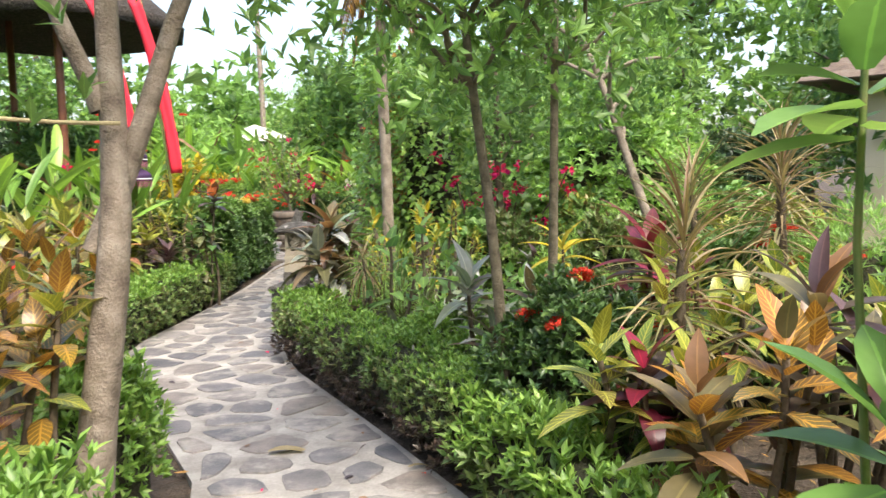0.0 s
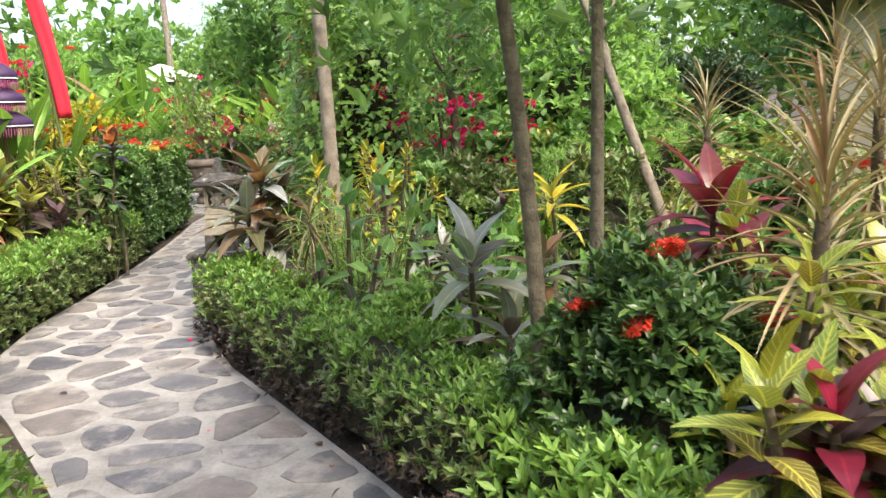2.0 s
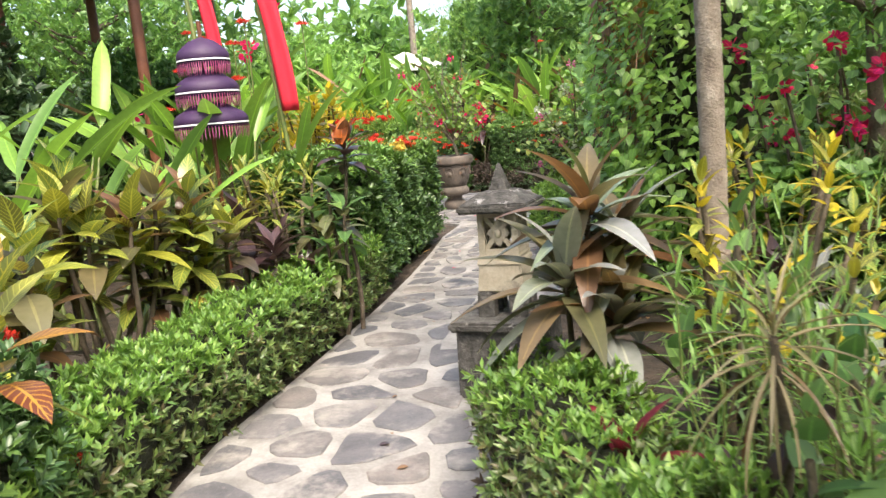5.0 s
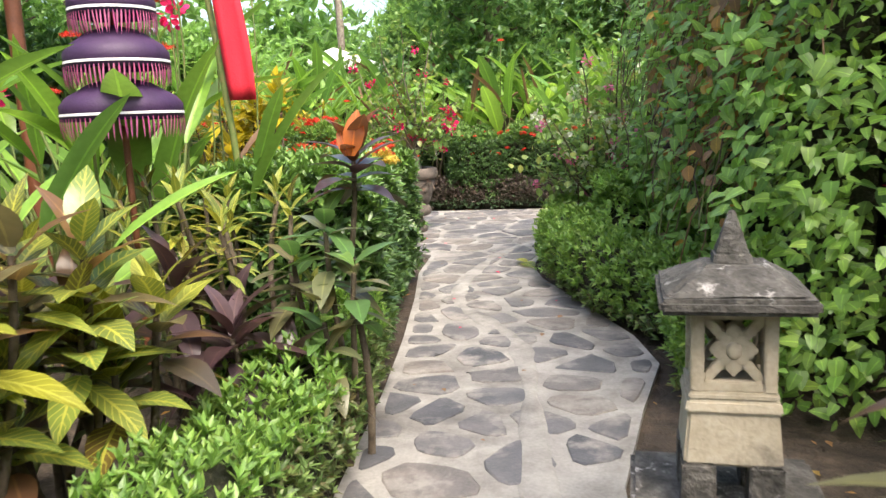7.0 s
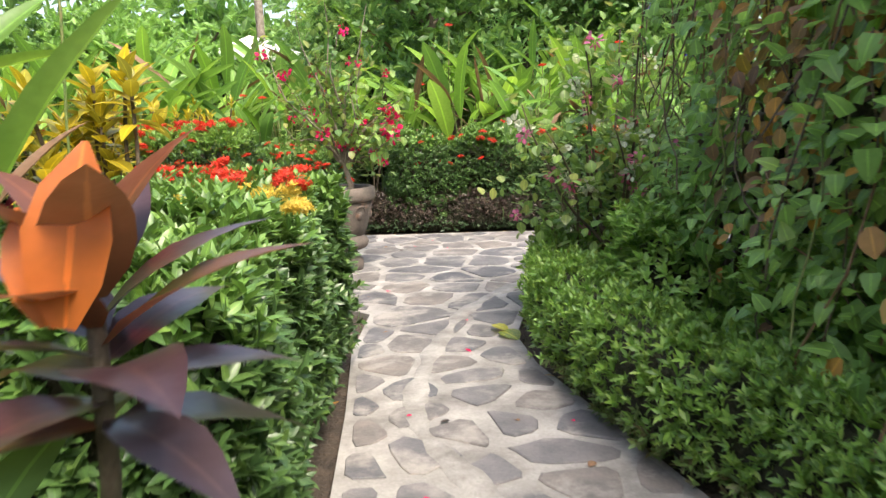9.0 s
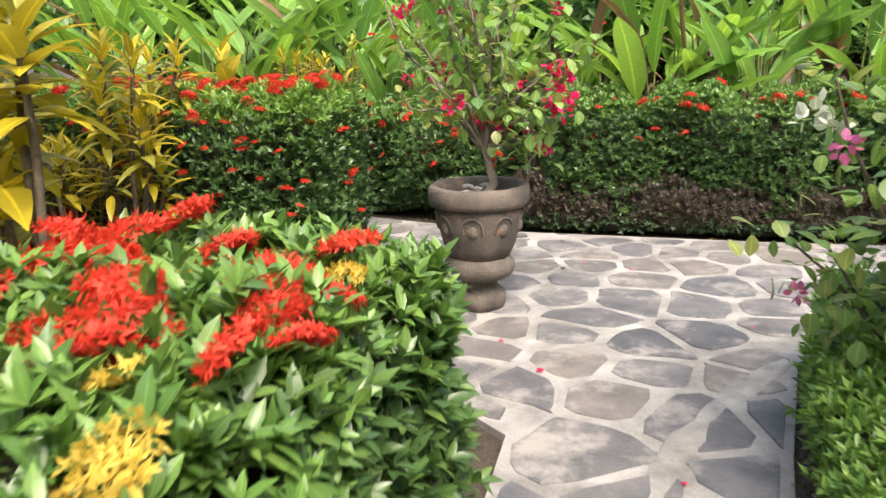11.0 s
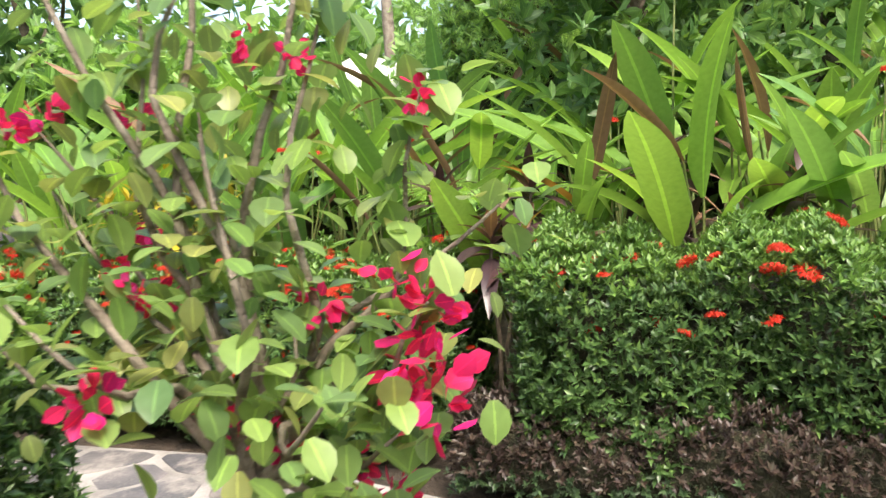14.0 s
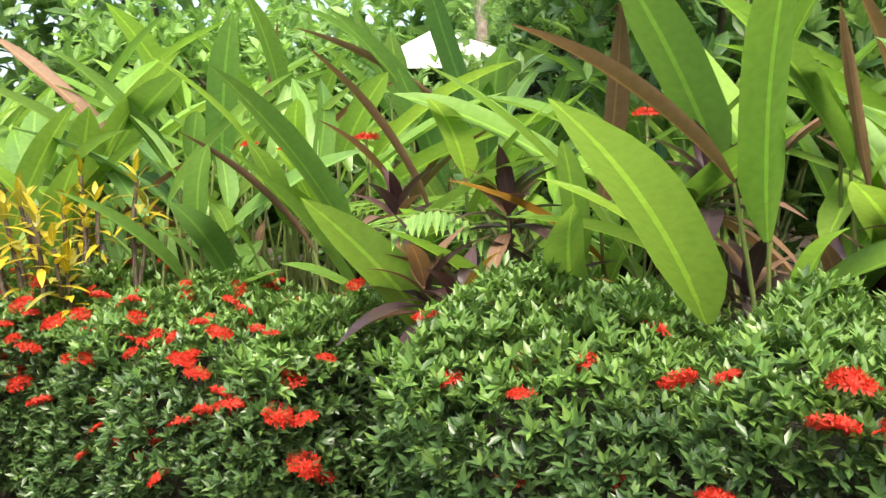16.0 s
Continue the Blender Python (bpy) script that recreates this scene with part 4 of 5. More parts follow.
for x, y, hh in ((1.92, 2.72, 0.85), (2.1, 3.1, 0.9), (1.75, 3.6, 0.8), (2.3, 2.6, 0.7)):
    rosette("philodendron with round light-green leaves", x, y, [(0, 0, hh), (0.15, -0.1, hh * 0.75), (-0.15, 0.1, hh * 0.6)], "mid", "heart", 0.15, 9, 1.0, "philodendron", mat2="vine", share2=0.3, spread_h=0.45)
rosette("leggy green shrub with thin grassy stems", 1.95, 3.1, [(R.uniform(-0.3, 0.3), R.uniform(-0.4, 0.4), R.uniform(0.3, 0.8)) for i in range(14)], "small", "blade", 0.13, 14, 1.6, "shrub", "shrub", spread_h=0.4, stem_r=0.004, stem_mat="stalk")
rosette("magenta-leaved cordyline near the ground", 1.42, 3.2, [(0, 0, 0.3)], "cordy_red", "cordy", 0.3, 10, 1.3)
rosette("purple-leaved cordyline near the ground", 1.7, 2.9, [(0, 0, 0.32)], "cordy_dark", "cordy", 0.3, 10, 1.4)
rosette("tall dark red cordyline plant", 3.3, 1.65, [(0, 0, 0.85), (0.15, 0.15, 0.6)], "cordy_red", "cordy", 0.45, 14, 1.3)
rosette("red and pink cordyline low in the bed", 2.95, 0.25, [(0, 0, 0.62), (0.16, 0.1, 0.5)], "cordy_red", "cordy", 0.24, 14, 2.0, mat2="cordy_dark", share2=0.55)
for x, y, hh in ((3.0, 0.5, 0.8), (3.45, 1.2, 0.85), (3.7, 0.4, 0.9), (3.5, 2.1, 0.75)):
    croton("croton with yellow-green leaves", x, y, hh, 0.28, "croton_y", 0.22, 6, 13, 1.0, group="crotons near the villa")
for x, y, hh in ((3.2, -0.05, 0.85), (3.6, -0.6, 1.0), (3.5, -1.2, 1.1)):
    croton("croton with orange and bronze leaves", x, y, hh, 0.25, "croton_o", 0.24, 6, 13, 1.1, mat2="cordy_brown", share2=0.4, group="bronze crotons near the path")
    rosette("bronze cordyline on a tall cane", x + 0.25, y + 0.2, [(0, 0, hh), (0.1, -0.1, hh * 0.8)], "cordy_brown", "cordy", 0.4, 15, 1.1, mat2="cordy_dark", share2=0.3)
rosette("broad-leaved shrub with large bright green leaves", 2.9, -1.3, [(0, 0, 0.98), (0.02, -0.05, 0.72), (0.0, 0.1, 1.42), (0.12, 0, 1.15)], "vine", "round", 0.2, 10, 0.75, "shrub", "shrub", stem_mat="stalk", stem_r=0.006)
for x, y, hh, n_ in ((3.22, 0.78, 0.98, 90), (3.95, 1.7, 1.2, 90), (4.3, 2.6, 1.35, 80), (4.0, 3.4, 1.1, 80)):
    rosette("spiky dracaena with dry straw-coloured leaves", x, y, [(0, 0, hh)], "straw", "strap", 0.52, n_, 0.7, "dracaena", lift=(1.5, -0.7), stem_r=0.025, spread_h=0.5, group="dry spiky dracaenas")
for x, y, hh in ((1.84, 3.75, 0.98), (2.2, 5.2, 1.0)):
    croton("croton with small golden-yellow leaves", x, y, hh, 0.32, "croton_gold", 0.13, 12, 14, 0.9, mat2="croton_y", share2=0.5, group="golden crotons")
bush("ixora bush with bright red flower heads by the path", -0.3, 2.85, 0.28, 0.3, 0.7, "ixora", 420, 0.05, 7, "ixora_leaf", 11)
HX = lambda y: float(np.interp(y, (1.0, 1.62, 2.3, 2.9, 3.4, 3.95, 6.0), (2.55, 2.2, 1.83, 1.5, 1.26, 1.15, 1.5)))
for i in range(64):
    y = R.uniform(1.1, 6.2)
    x = HX(y) + 0.38 + R.uniform(0, 1) ** 1.3 * 1.7
    q = i % 8
    hh = R.uniform(0.12, 0.4) + 0.25 * min(1, x - HX(y) - 0.3)
    hd = [(R.normal(0, 0.1), R.normal(0, 0.1), hh * R.uniform(0.6, 1)) for j in range(3)]
    if q in (0, 3):
        rosette("low plant with heart-shaped light-green leaves", x, y, hd, "vine", "heart", 0.12, 8, 1.0, "philodendron", group="low foliage plants in the bed", spread_h=0.25, stem_r=0.004, stem_mat="stalk")
    elif q == 1:
        rosette("low dracaena with pale arching straps", x, y, hd[:2], "feather", "strap", 0.36, 24, 1.3, "dracaena", group="low grassy plants in the bed")
    elif q in (2, 6):
        rosette("small cordyline with glossy bronze leaves", x, y, hd[:2], ("cordy_grey", "cordy_brown")[i % 2], "cordy", 0.28, 13, 1.3, group="small cordylines in the bed")
    elif q == 4 and i % 16 == 4:
        rosette("small cordyline with purple leaves", x, y, hd[:2], "cordy_dark", "cordy", 0.28, 12, 1.4, group="small purple cordylines")
    elif q in (4, 5):
        bush("low light-green tuft of small leaves", x, y, 0.2, 0.2, 0.3 + hh * 0.4, "lime", 300, 0.05, 6, group="light-green tufts")
    else:
        rosette("leggy green plant with thin stems", x, y, [(R.normal(0, 0.16), R.normal(0, 0.16), R.uniform(0.3, 0.8)) for j in range(7)], "feather", "blade", 0.13, 14, 1.8, "shrub", "shrub", "leggy plants in the bed", spread_h=0.4, stem_r=0.004, stem_mat="stalk")
rosette("yellow-leaved bromeliad in the bed", 3.1, 3.5, [(0, 0, 0.72)], "croton_gold", "cordy", 0.4, 14, 0.8, "bromeliad")
for i in range(26):
    x, y = R.uniform(2.3, 5.8), R.uniform(5.2, 9.5)
    if i % 3 == 0:
        x, y = R.uniform(3.6, 5.5), R.uniform(1.5, 5.5)
    bush("leafy green shrub among mixed planting", x, y, R.uniform(0.3, 0.55), R.uniform(0.3, 0.55), R.uniform(0.5, 1.05), ("mid", "vine", "feather", "small", "croton_y")[i % 5], 130, 0.085, 6, ("ixora", "round", "leaflet", "small", "croton")[i % 5], reds=3 if i % 6 == 0 else 0, group="shrubs of the mixed bed")

tree("slender young tree with a crooked bare trunk", 2.58, 1.14, 2.6, 0.03, (-0.24, -0.3), 9, 0.85, 900, 0.07, "vine", "bark_mid", fork=0.62, wob=0.012)
tree("slender young tree with a straight bare trunk", 2.77, 1.33, 2.8, 0.028, (0.05, 0.05), 9, 0.85, 900, 0.07, "vine", "bark_mid", fork=0.62, wob=0.006)
tree("thin leaning tree with sparse leaves", 2.82, 5.8, 2.8, 0.05, (-0.15, 0.1), 8, 0.9, 700, 0.07, "mid", "bark_dark", fork=0.5)
tree("grey leaning tree with thin limbs", 4.2, 4.2, 2.8, 0.05, (-0.9, 0.6), 9, 1.2, 800, 0.08, "mid", "bark", fork=0.5)
tree("forked grey-barked tree beside the path", 1.22, 0.05, 2.3, 0.066, (0.12, 0.12), 0, 0.3, 3, 0.05, "mid", "bark")
fork_tree = [o for o in scene.objects if o.get("label") == "forked grey-barked tree beside the path"][0]
for a, b, r0, r1 in (((0.05, 0.05, 1.08), (0.64, 0.25, 2.6), 0.038, 0.015), ((0.08, 0.08, 1.5), (-0.16, 0.05, 2.2), 0.03, 0.018)):
    part("limb", tube(bent(a, b, 8, 0.012), np.linspace(r0, r1, 8), 9), "bark", fork_tree)
tree("grey-barked tree with a bare trunk", 1.02, -0.3, 2.9, 0.05, (0.12, 0.05), 4, 0.9, 240, 0.08, "mid", "bark", fork=0.6)
rope = thing("rope", 1.02, -0.3, 1.5, "thin rope tied between two trunks", "rope")
part("strand", tube(bent((-0.3, -0.1, 0.02), (0.36, 0.38, -0.04), 10, 0.004, 0.02), 0.007, 6), "string", rope)
palm("tall palm with a grey ringed trunk and hanging dead fronds", 1.78, 4.25, 3.3, 0.05, 9, 1.3, "mid", (-0.02, 0.02), dead=12)
palm("distant palm with a thin pale trunk", -3.1, 21.5, 8.5, 0.09, 16, 2.2, "mid", (-0.1, 0.2), dead=2)

# ---- left bed: offerings parasols, banners, tall leaves ----
def banner(x, y, z0, z1, w):
    root = thing("banner", x, y, 0, "red cloth streamer hanging from a bamboo pole", "banner", "red streamers")
    part("pole", tube(bent((0.02, 0.06, 0), (-0.35, 0.06, z1 + 0.3), 10, 0.01), np.linspace(0.02, 0.012, 10), 8), "stalk", root)
    n = 26
    V, U = [], []
    for i in range(n + 1):
        t = i / n
        z = z0 + (z1 - z0) * t
        xx = -0.28 * t * t - 0.10 * t
        for k in range(5):
            s = k / 4 - 0.5
            V.append((xx + s * w * (1 + 0.08 * math.sin(t * 14)), 0.012 * math.sin(s * 9 + t * 7), z))
            U.append((k / 4, t))
    F = [(i * 5 + k, i * 5 + k + 1, (i + 1) * 5 + k + 1, (i + 1) * 5 + k) for i in range(n) for k in range(4)]
    ob = part("cloth", (np.array(V), np.array(F), np.array(U)), "red_cloth", root)
    md = ob.modifiers.new("thickness", 'SOLIDIFY')
    md.thickness = 0.004
    return root


banner(-0.88, 6.75, 1.36, 3.3, 0.14)
banner(-1.15, 6.25, 1.75, 3.2, 0.1)


def parasol(x, y):
    root = thing("tiered_parasol", x, y, 0, "tiered purple ceremonial parasol with fringes", "parasol")
    part("pole", tube(bent((0, 0, 0), (0, 0, 1.95), 6, 0), 0.014, 8), "wood", root)
    for z, r in ((1.34, 0.235), (1.54, 0.2), (1.74, 0.165)):
        canopy = part("canopy", lathe([(0.012, z + 0.11), (r * 0.5, z + 0.085), (r * 0.9, z + 0.03), (r, z), (r * 1.0, z - 0.06), (r * 0.985, z - 0.06), (r * 0.97, z)], 28), "purple_cloth", root)
        an = np.linspace(0, 6.28, 70, endpoint=False)
        part("fringe", leaves(S["blade"], np.stack([np.cos(an) * r, np.sin(an) * r, 0 * an + z - 0.05], -1), np.stack([0 * an, 0 * an, 0 * an - 1], -1) + R.normal(0, 0.05, (70, 3)), np.stack([np.cos(an), np.sin(an), 0 * an], -1), 0.09, 1.5), "pink", canopy)
        part("trim_band", lathe([(r * 1.004, z - 0.03), (r * 1.008, z - 0.04)], 28), "white_cloth", canopy)
    return root


parasol(-1.12, 6.0)
for i, (x, y, n_, hh, lf_) in enumerate(((-1.15, 6.5, 9, 1.9, 0.7), (-2.0, 7.1, 10, 1.9, 0.75), (-1.5, 6.6, 12, 2.1, 0.8), (-1.9, 8.2, 10, 1.9, 0.75), (-1.9, 5.4, 10, 2.2, 0.8), (-1.35, 5.2, 6, 1.5, 0.6), (-2.3, 7.6, 12, 2.1, 0.8), (-1.6, 4.2, 10, 2.0, 0.7))):
    heliconia("clump of tall canna with upright green leaves", x, y, n_, hh, lf_, 0.85, group="tall cannas behind the hedge", dry=1 if i % 3 == 0 else 0)
for i in range(16):
    x, y, z = R.uniform(-2.2, -0.7), R.uniform(6.5, 9), R.uniform(1.3, 2.2)
    root = thing("canna_flower", x, y, 0, "red canna flower on a thin stalk", "flower", "red canna flowers")
    part("stalk", tube(bent((0, 0, 0), (0.05, 0, z), 6, 0.02), 0.006, 5), "stalk", root)
    ob = part("petals", BRACTS["magenta"][i % 3] if i % 4 == 0 else HEADS["red"][i % 3], None, root)
    ob.matrix_local = pose(0.05, 0, z)

# ---- golden plants round the plaza ----
croton("croton with tall golden-yellow leaves", -1.1, 9.15, 1.5, 0.25, "croton_gold", 0.24, 12, 15, 1.1)
croton("golden croton with curly leaves", -2.1, 11.1, 1.45, 0.38, "croton_gold", 0.19, 20, 22, 0.75)
croton("dense low golden croton beside the box hedge", -2.3, 11.2, 0.95, 0.4, "croton_gold", 0.17, 22, 20, 0.75, mat2="croton_y", share2=0.35)
croton("golden croton with broad young leaves", -1.95, 12.0, 1.4, 0.15, "croton_gold", 0.26, 4, 8, 1.3)
croton("round golden-leaved croton bush", -2.25, 14.5, 1.45, 0.3, "croton_gold", 0.15, 18, 13, 0.8)
rosette("crimson cordyline at the end of the hedge", -2.5, 10.7, [(0, 0, 0.6), (0.2, 0.2, 0.4), (-0.2, 0, 0.45)], "cordy_red", "cordy", 0.35, 14, 1.3)

# ---- heliconias behind the far hedge ----
for i, (x, y, n_, hh, lf_, dr) in enumerate(((0.1, 15.05, 12, 2.0, 0.8, 2), (0.75, 14.95, 11, 2.1, 0.95, 1), (1.6, 15.3, 11, 2.1, 0.85, 1), (-0.7, 15.3, 11, 2.0, 0.8, 1), (-1.5, 15.5, 12, 2.2, 0.85, 1), (-2.5, 15.6, 12, 2.3, 0.9, 0), (-3.6, 15.4, 12, 2.5, 1.0, 0), (2.6, 15.3, 11, 2.1, 0.85, 2), (3.8, 15.4, 11, 2.2, 0.85, 1), (-4.8, 15.3, 11, 2.4, 0.9, 0), (0.4, 16.2, 12, 2.6, 0.95, 0), (-1.0, 16.6, 12, 2.6, 0.9, 0), (1.8, 16.4, 12, 2.7, 0.95, 0), (-2.8, 16.8, 12, 2.7, 0.9, 0), (3.4, 16.6, 12, 2.7, 0.9, 0), (5.2, 15.6, 12, 2.4, 0.9, 0), (-3.9, 17.2, 14, 3.0, 1.0, 0), (-2.0, 17.8, 14, 3.0, 1.0, 0), (0.0, 17.6, 14, 3.1, 1.0, 0), (2.6, 17.8, 14, 3.1, 1.0, 0), (4.6, 17.4, 14, 3.0, 1.0, 0), (-5.8, 16.5, 14, 2.9, 1.0, 0), (-3.1, 14.9, 10, 2.3, 0.85, 0), (-1.9, 15.0, 9, 1.9, 0.75, 0), (1.2, 15.6, 12, 2.3, 0.9, 1))):
    heliconia("clump of heliconia with broad bright green leaves", x, y, n_ + 10, hh + 0.2, lf_ * 1.05, 0.85, ("helic", "helic", "vine")[i % 3], group="heliconias behind the far hedge", dry=dr + 2)
for x, y in ((-0.3, 14.35), (0.55, 14.8), (1.25, 14.85), (-0.7, 14.9), (2.2, 14.85), (0.95, 14.9), (-0.15, 14.75)):
    rosette("dark purple cordyline among heliconias", x, y, [(0, 0, R.uniform(0.9, 1.35)), (0.12, 0.05, 0.95)], "cordy_dark", "cordy", 0.38, 16, 1.2, group="purple cordylines by the far hedge", mat2="dry", share2=0.25)
frond = thing("palm_seedling", -0.25, 15.0, 0, "young palm with light-green arching fronds", "palm")
for az, Lf in ((3.0, 0.9), (2.3, 0.8), (4.4, 0.6), (0.6, 0.7)):
    t = np.linspace(0, 1, 10)
    P = np.stack([math.cos(az) * t * Lf, math.sin(az) * t * Lf, 1.0 + 0.75 * t - 0.5 * t * t], -1)
    P = np.concatenate([[(0, 0, 0)], P])
    fr = part("frond", tube(P, np.linspace(0.012, 0.004, 11), 5), "stalk", frond)
    pos, way = [], []
    for s in (-1, 1):
        for q in np.linspace(2, 9.9, 15):
            c = np.array([np.interp(q, np.arange(11), P[:, j]) for j in range(3)])
            pos.append(c), way.append((math.cos(az) * 0.8 - s * math.sin(az) * 0.7, math.sin(az) * 0.8 + s * math.cos(az) * 0.7, 0.0))
    part("leaflets", leaves(S["leaflet"], pos, way, (0, 0, 1.0), Lf * 0.45, 1.1), "feather", fr)
for i in range(9):
    x, y, z = R.uniform(-3.5, 3.5), R.uniform(14.9, 15.8), R.uniform(1.4, 2.3)
    root = thing("heliconia_flower", x, y, 0, "red flower spike on a thin stalk", "flower", "red flower spikes")
    part("stalk", tube(bent((0, 0, 0), (0.05, 0, z), 6, 0.02), 0.007, 5), "stalk", root)
    part("petals", HEADS["red"][i % 3], None, root).matrix_local = pose(0.05, 0, z)

umb = thing("garden_umbrella", -2.9, 19.8, 0, "white square garden umbrella standing open", "umbrella")
part("pole", tube([(0, 0, 0), (0, 0, 1.4), (0, 0, 2.6)], 0.025, 8), "iron", umb)
part("canopy", lathe([(0.02, 2.72), (0.5, 2.55), (1.0, 2.35), (1.0, 2.25), (0.99, 2.25), (0.99, 2.34), (0.5, 2.53)], 4), "white_cloth", umb, smooth=False)

# ---- vine-covered trellis on the inner side of the path ----
vw = thing("vine_thicket", 2.0, 6.1, 0, "tall thicket of climbing vines with dry brown stems", "vine")
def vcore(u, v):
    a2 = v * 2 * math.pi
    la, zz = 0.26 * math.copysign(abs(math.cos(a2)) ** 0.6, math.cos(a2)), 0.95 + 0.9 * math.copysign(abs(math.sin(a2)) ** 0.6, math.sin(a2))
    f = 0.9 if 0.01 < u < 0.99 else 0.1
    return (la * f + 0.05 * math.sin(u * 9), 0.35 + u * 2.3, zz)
# solid dark core in place of the shaded depth behind the vines
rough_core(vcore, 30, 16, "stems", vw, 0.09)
n = 4600
p = np.stack([R.uniform(-0.62, -0.15, n), R.uniform(-0.4, 3.2, n), R.uniform(0.05, 2.6, n)], -1)
p[:, 0] += 0.12 * np.sin(p[:, 1] * 4) + 0.1 * np.sin(p[:, 2] * 5)
part("leaves", leaves(S["heart"], p, np.stack([R.uniform(-1, -0.1, n), R.normal(0, 0.6, n), R.normal(-0.3, 0.5, n)], -1), np.array((-0.6, -0.4, 0.9)), R.uniform(0.035, 0.085, n)), "lime", vw)
n = 1600
p = np.stack([R.uniform(-0.6, 0.5, n), R.uniform(-0.3, 3.2, n), R.uniform(1.9, 2.5, n)], -1)
part("top_leaves", leaves(S["heart"], p, R.normal(0, 1, (n, 3)), (0, 0, 1.0), R.uniform(0.06, 0.12, n)), "mid", vw)
n = 1500
p = np.stack([R.uniform(-0.6, 0.6, n), R.uniform(-0.35, 0.45, n), R.uniform(0.05, 2.5, n)], -1)
part("end_leaves", leaves(S["heart"], p, np.stack([R.normal(0, 0.6, n), R.uniform(-1, -0.1, n), R.normal(-0.3, 0.5, n)], -1), np.array((0, -0.6, 0.9)), R.uniform(0.035, 0.085, n)), "lime", vw)
n = 2600
p = np.stack([R.uniform(-0.76, -0.5, n), R.uniform(-0.3, 3.3, n), R.uniform(0.3, 2.5, n)], -1)
p = p[np.sin(p[:, 1] * 5 + p[:, 2] * 2) + np.sin(p[:, 2] * 6 - p[:, 1]) > -0.2]
n = len(p)
part("outer_leaves", leaves(S["heart"], p, np.stack([R.uniform(-0.7, 0.1, n), R.normal(0, 0.7, n), R.normal(0, 0.4, n)], -1), np.array((-0.3, -0.3, 1.0)), R.uniform(0.05, 0.1, n)), "feather", vw)
n = 900
p = np.stack([R.uniform(-0.7, -0.3, n), R.uniform(0.2, 2.4, n), R.normal(1.7, 0.45, n)], -1)
part("dry_leaves", leaves(S["round"], p, R.normal(0, 0.5, (n, 3)) + np.array((-0.5, 0, -0.8)), np.array((-0.6, -0.4, 0.9)), R.uniform(0.05, 0.1, n)), "dry", vw)
for i in range(90):
    y, z = R.uniform(0, 3.6), R.uniform(0.9, 2.4)
    part("hanging_stem", tube(bent((R.uniform(-0.7, -0.4), y, z), (R.uniform(-0.8, -0.45), y + R.normal(0, 0.3), max(0.1, z - R.uniform(0.4, 1.2))), 8, 0.05), 0.004, 5), ("dry", "stalk", "bark_dark")[i % 3], vw)
put_heads(vw, BRACTS["blue"], [(R.uniform(-0.65, -0.3), R.uniform(1.5, 3.8), R.uniform(1.4, 2.4)) for i in range(10)], "blue_flower", 0.5)
bwt = thing("bougainvillea", 1.62, 9.95, 0, "bougainvillea with white and pink bracts beside the hedge", "shrub")
pts = []
for i in range(16):
    e = np.array((R.uniform(-0.65, 0.4), R.uniform(-0.5, 0.5), R.uniform(0.6, 1.9)))
    ln = bent((0, 0, 0.0), e, 9, 0.05)
    part("branch", tube(ln, np.linspace(0.016, 0.004, 9), 6), "bark_dark", bwt)
    pts += [ln[j] for j in range(4, 9)]
pts = np.array(pts)
n = 1300
part("leaves", leaves(S["round"], pts[R.integers(0, len(pts), n)] + R.normal(0, 0.09, (n, 3)), R.normal(0, 1, (n, 3)), (0, 0, 1.0), R.uniform(0.05, 0.085, n)), "boug_leaf", bwt)
put_heads(bwt, BRACTS["white"], [(-0.62, 0.2, 1.17), (-0.55, 0.25, 1.15)] + [tuple(pts[i] + R.normal(0, 0.05, 3)) for i in R.integers(0, len(pts), 16)], "bract_cluster", 0.9)
put_heads(bwt, BRACTS["pink"], [tuple(pts[i] + R.normal(0, 0.06, 3)) for i in R.integers(0, len(pts), 22)], "bract_cluster", 0.8)
rosette("dark red-leaved shrub beside the vine thicket", 1.95, 9.2, [(R.uniform(-0.2, 0.2), R.uniform(-0.3, 0.3), R.uniform(0.5, 1.5)) for i in range(8)], "cordy_dark", "croton", 0.18, 12, 1.3, "shrub", "shrub", spread_h=0.5)
bush("light-green shrub with pink blossom beside the low hedge", 1.62, 9.1, 0.3, 0.5, 0.72, "lime", 260, 0.06, 6, "ixora", mat2="feather")
bush("leafy shrub behind the low hedge", 1.75, 7.9, 0.28, 0.5, 0.7, "lime", 200, 0.07, 6, "ixora")
bush("shrub with white blossom behind the low hedge", 1.8, 10.6, 0.35, 0.4, 0.95, "mid", 200, 0.07, 6, "ixora", reds=3)

# ---- lush backdrop planting ----
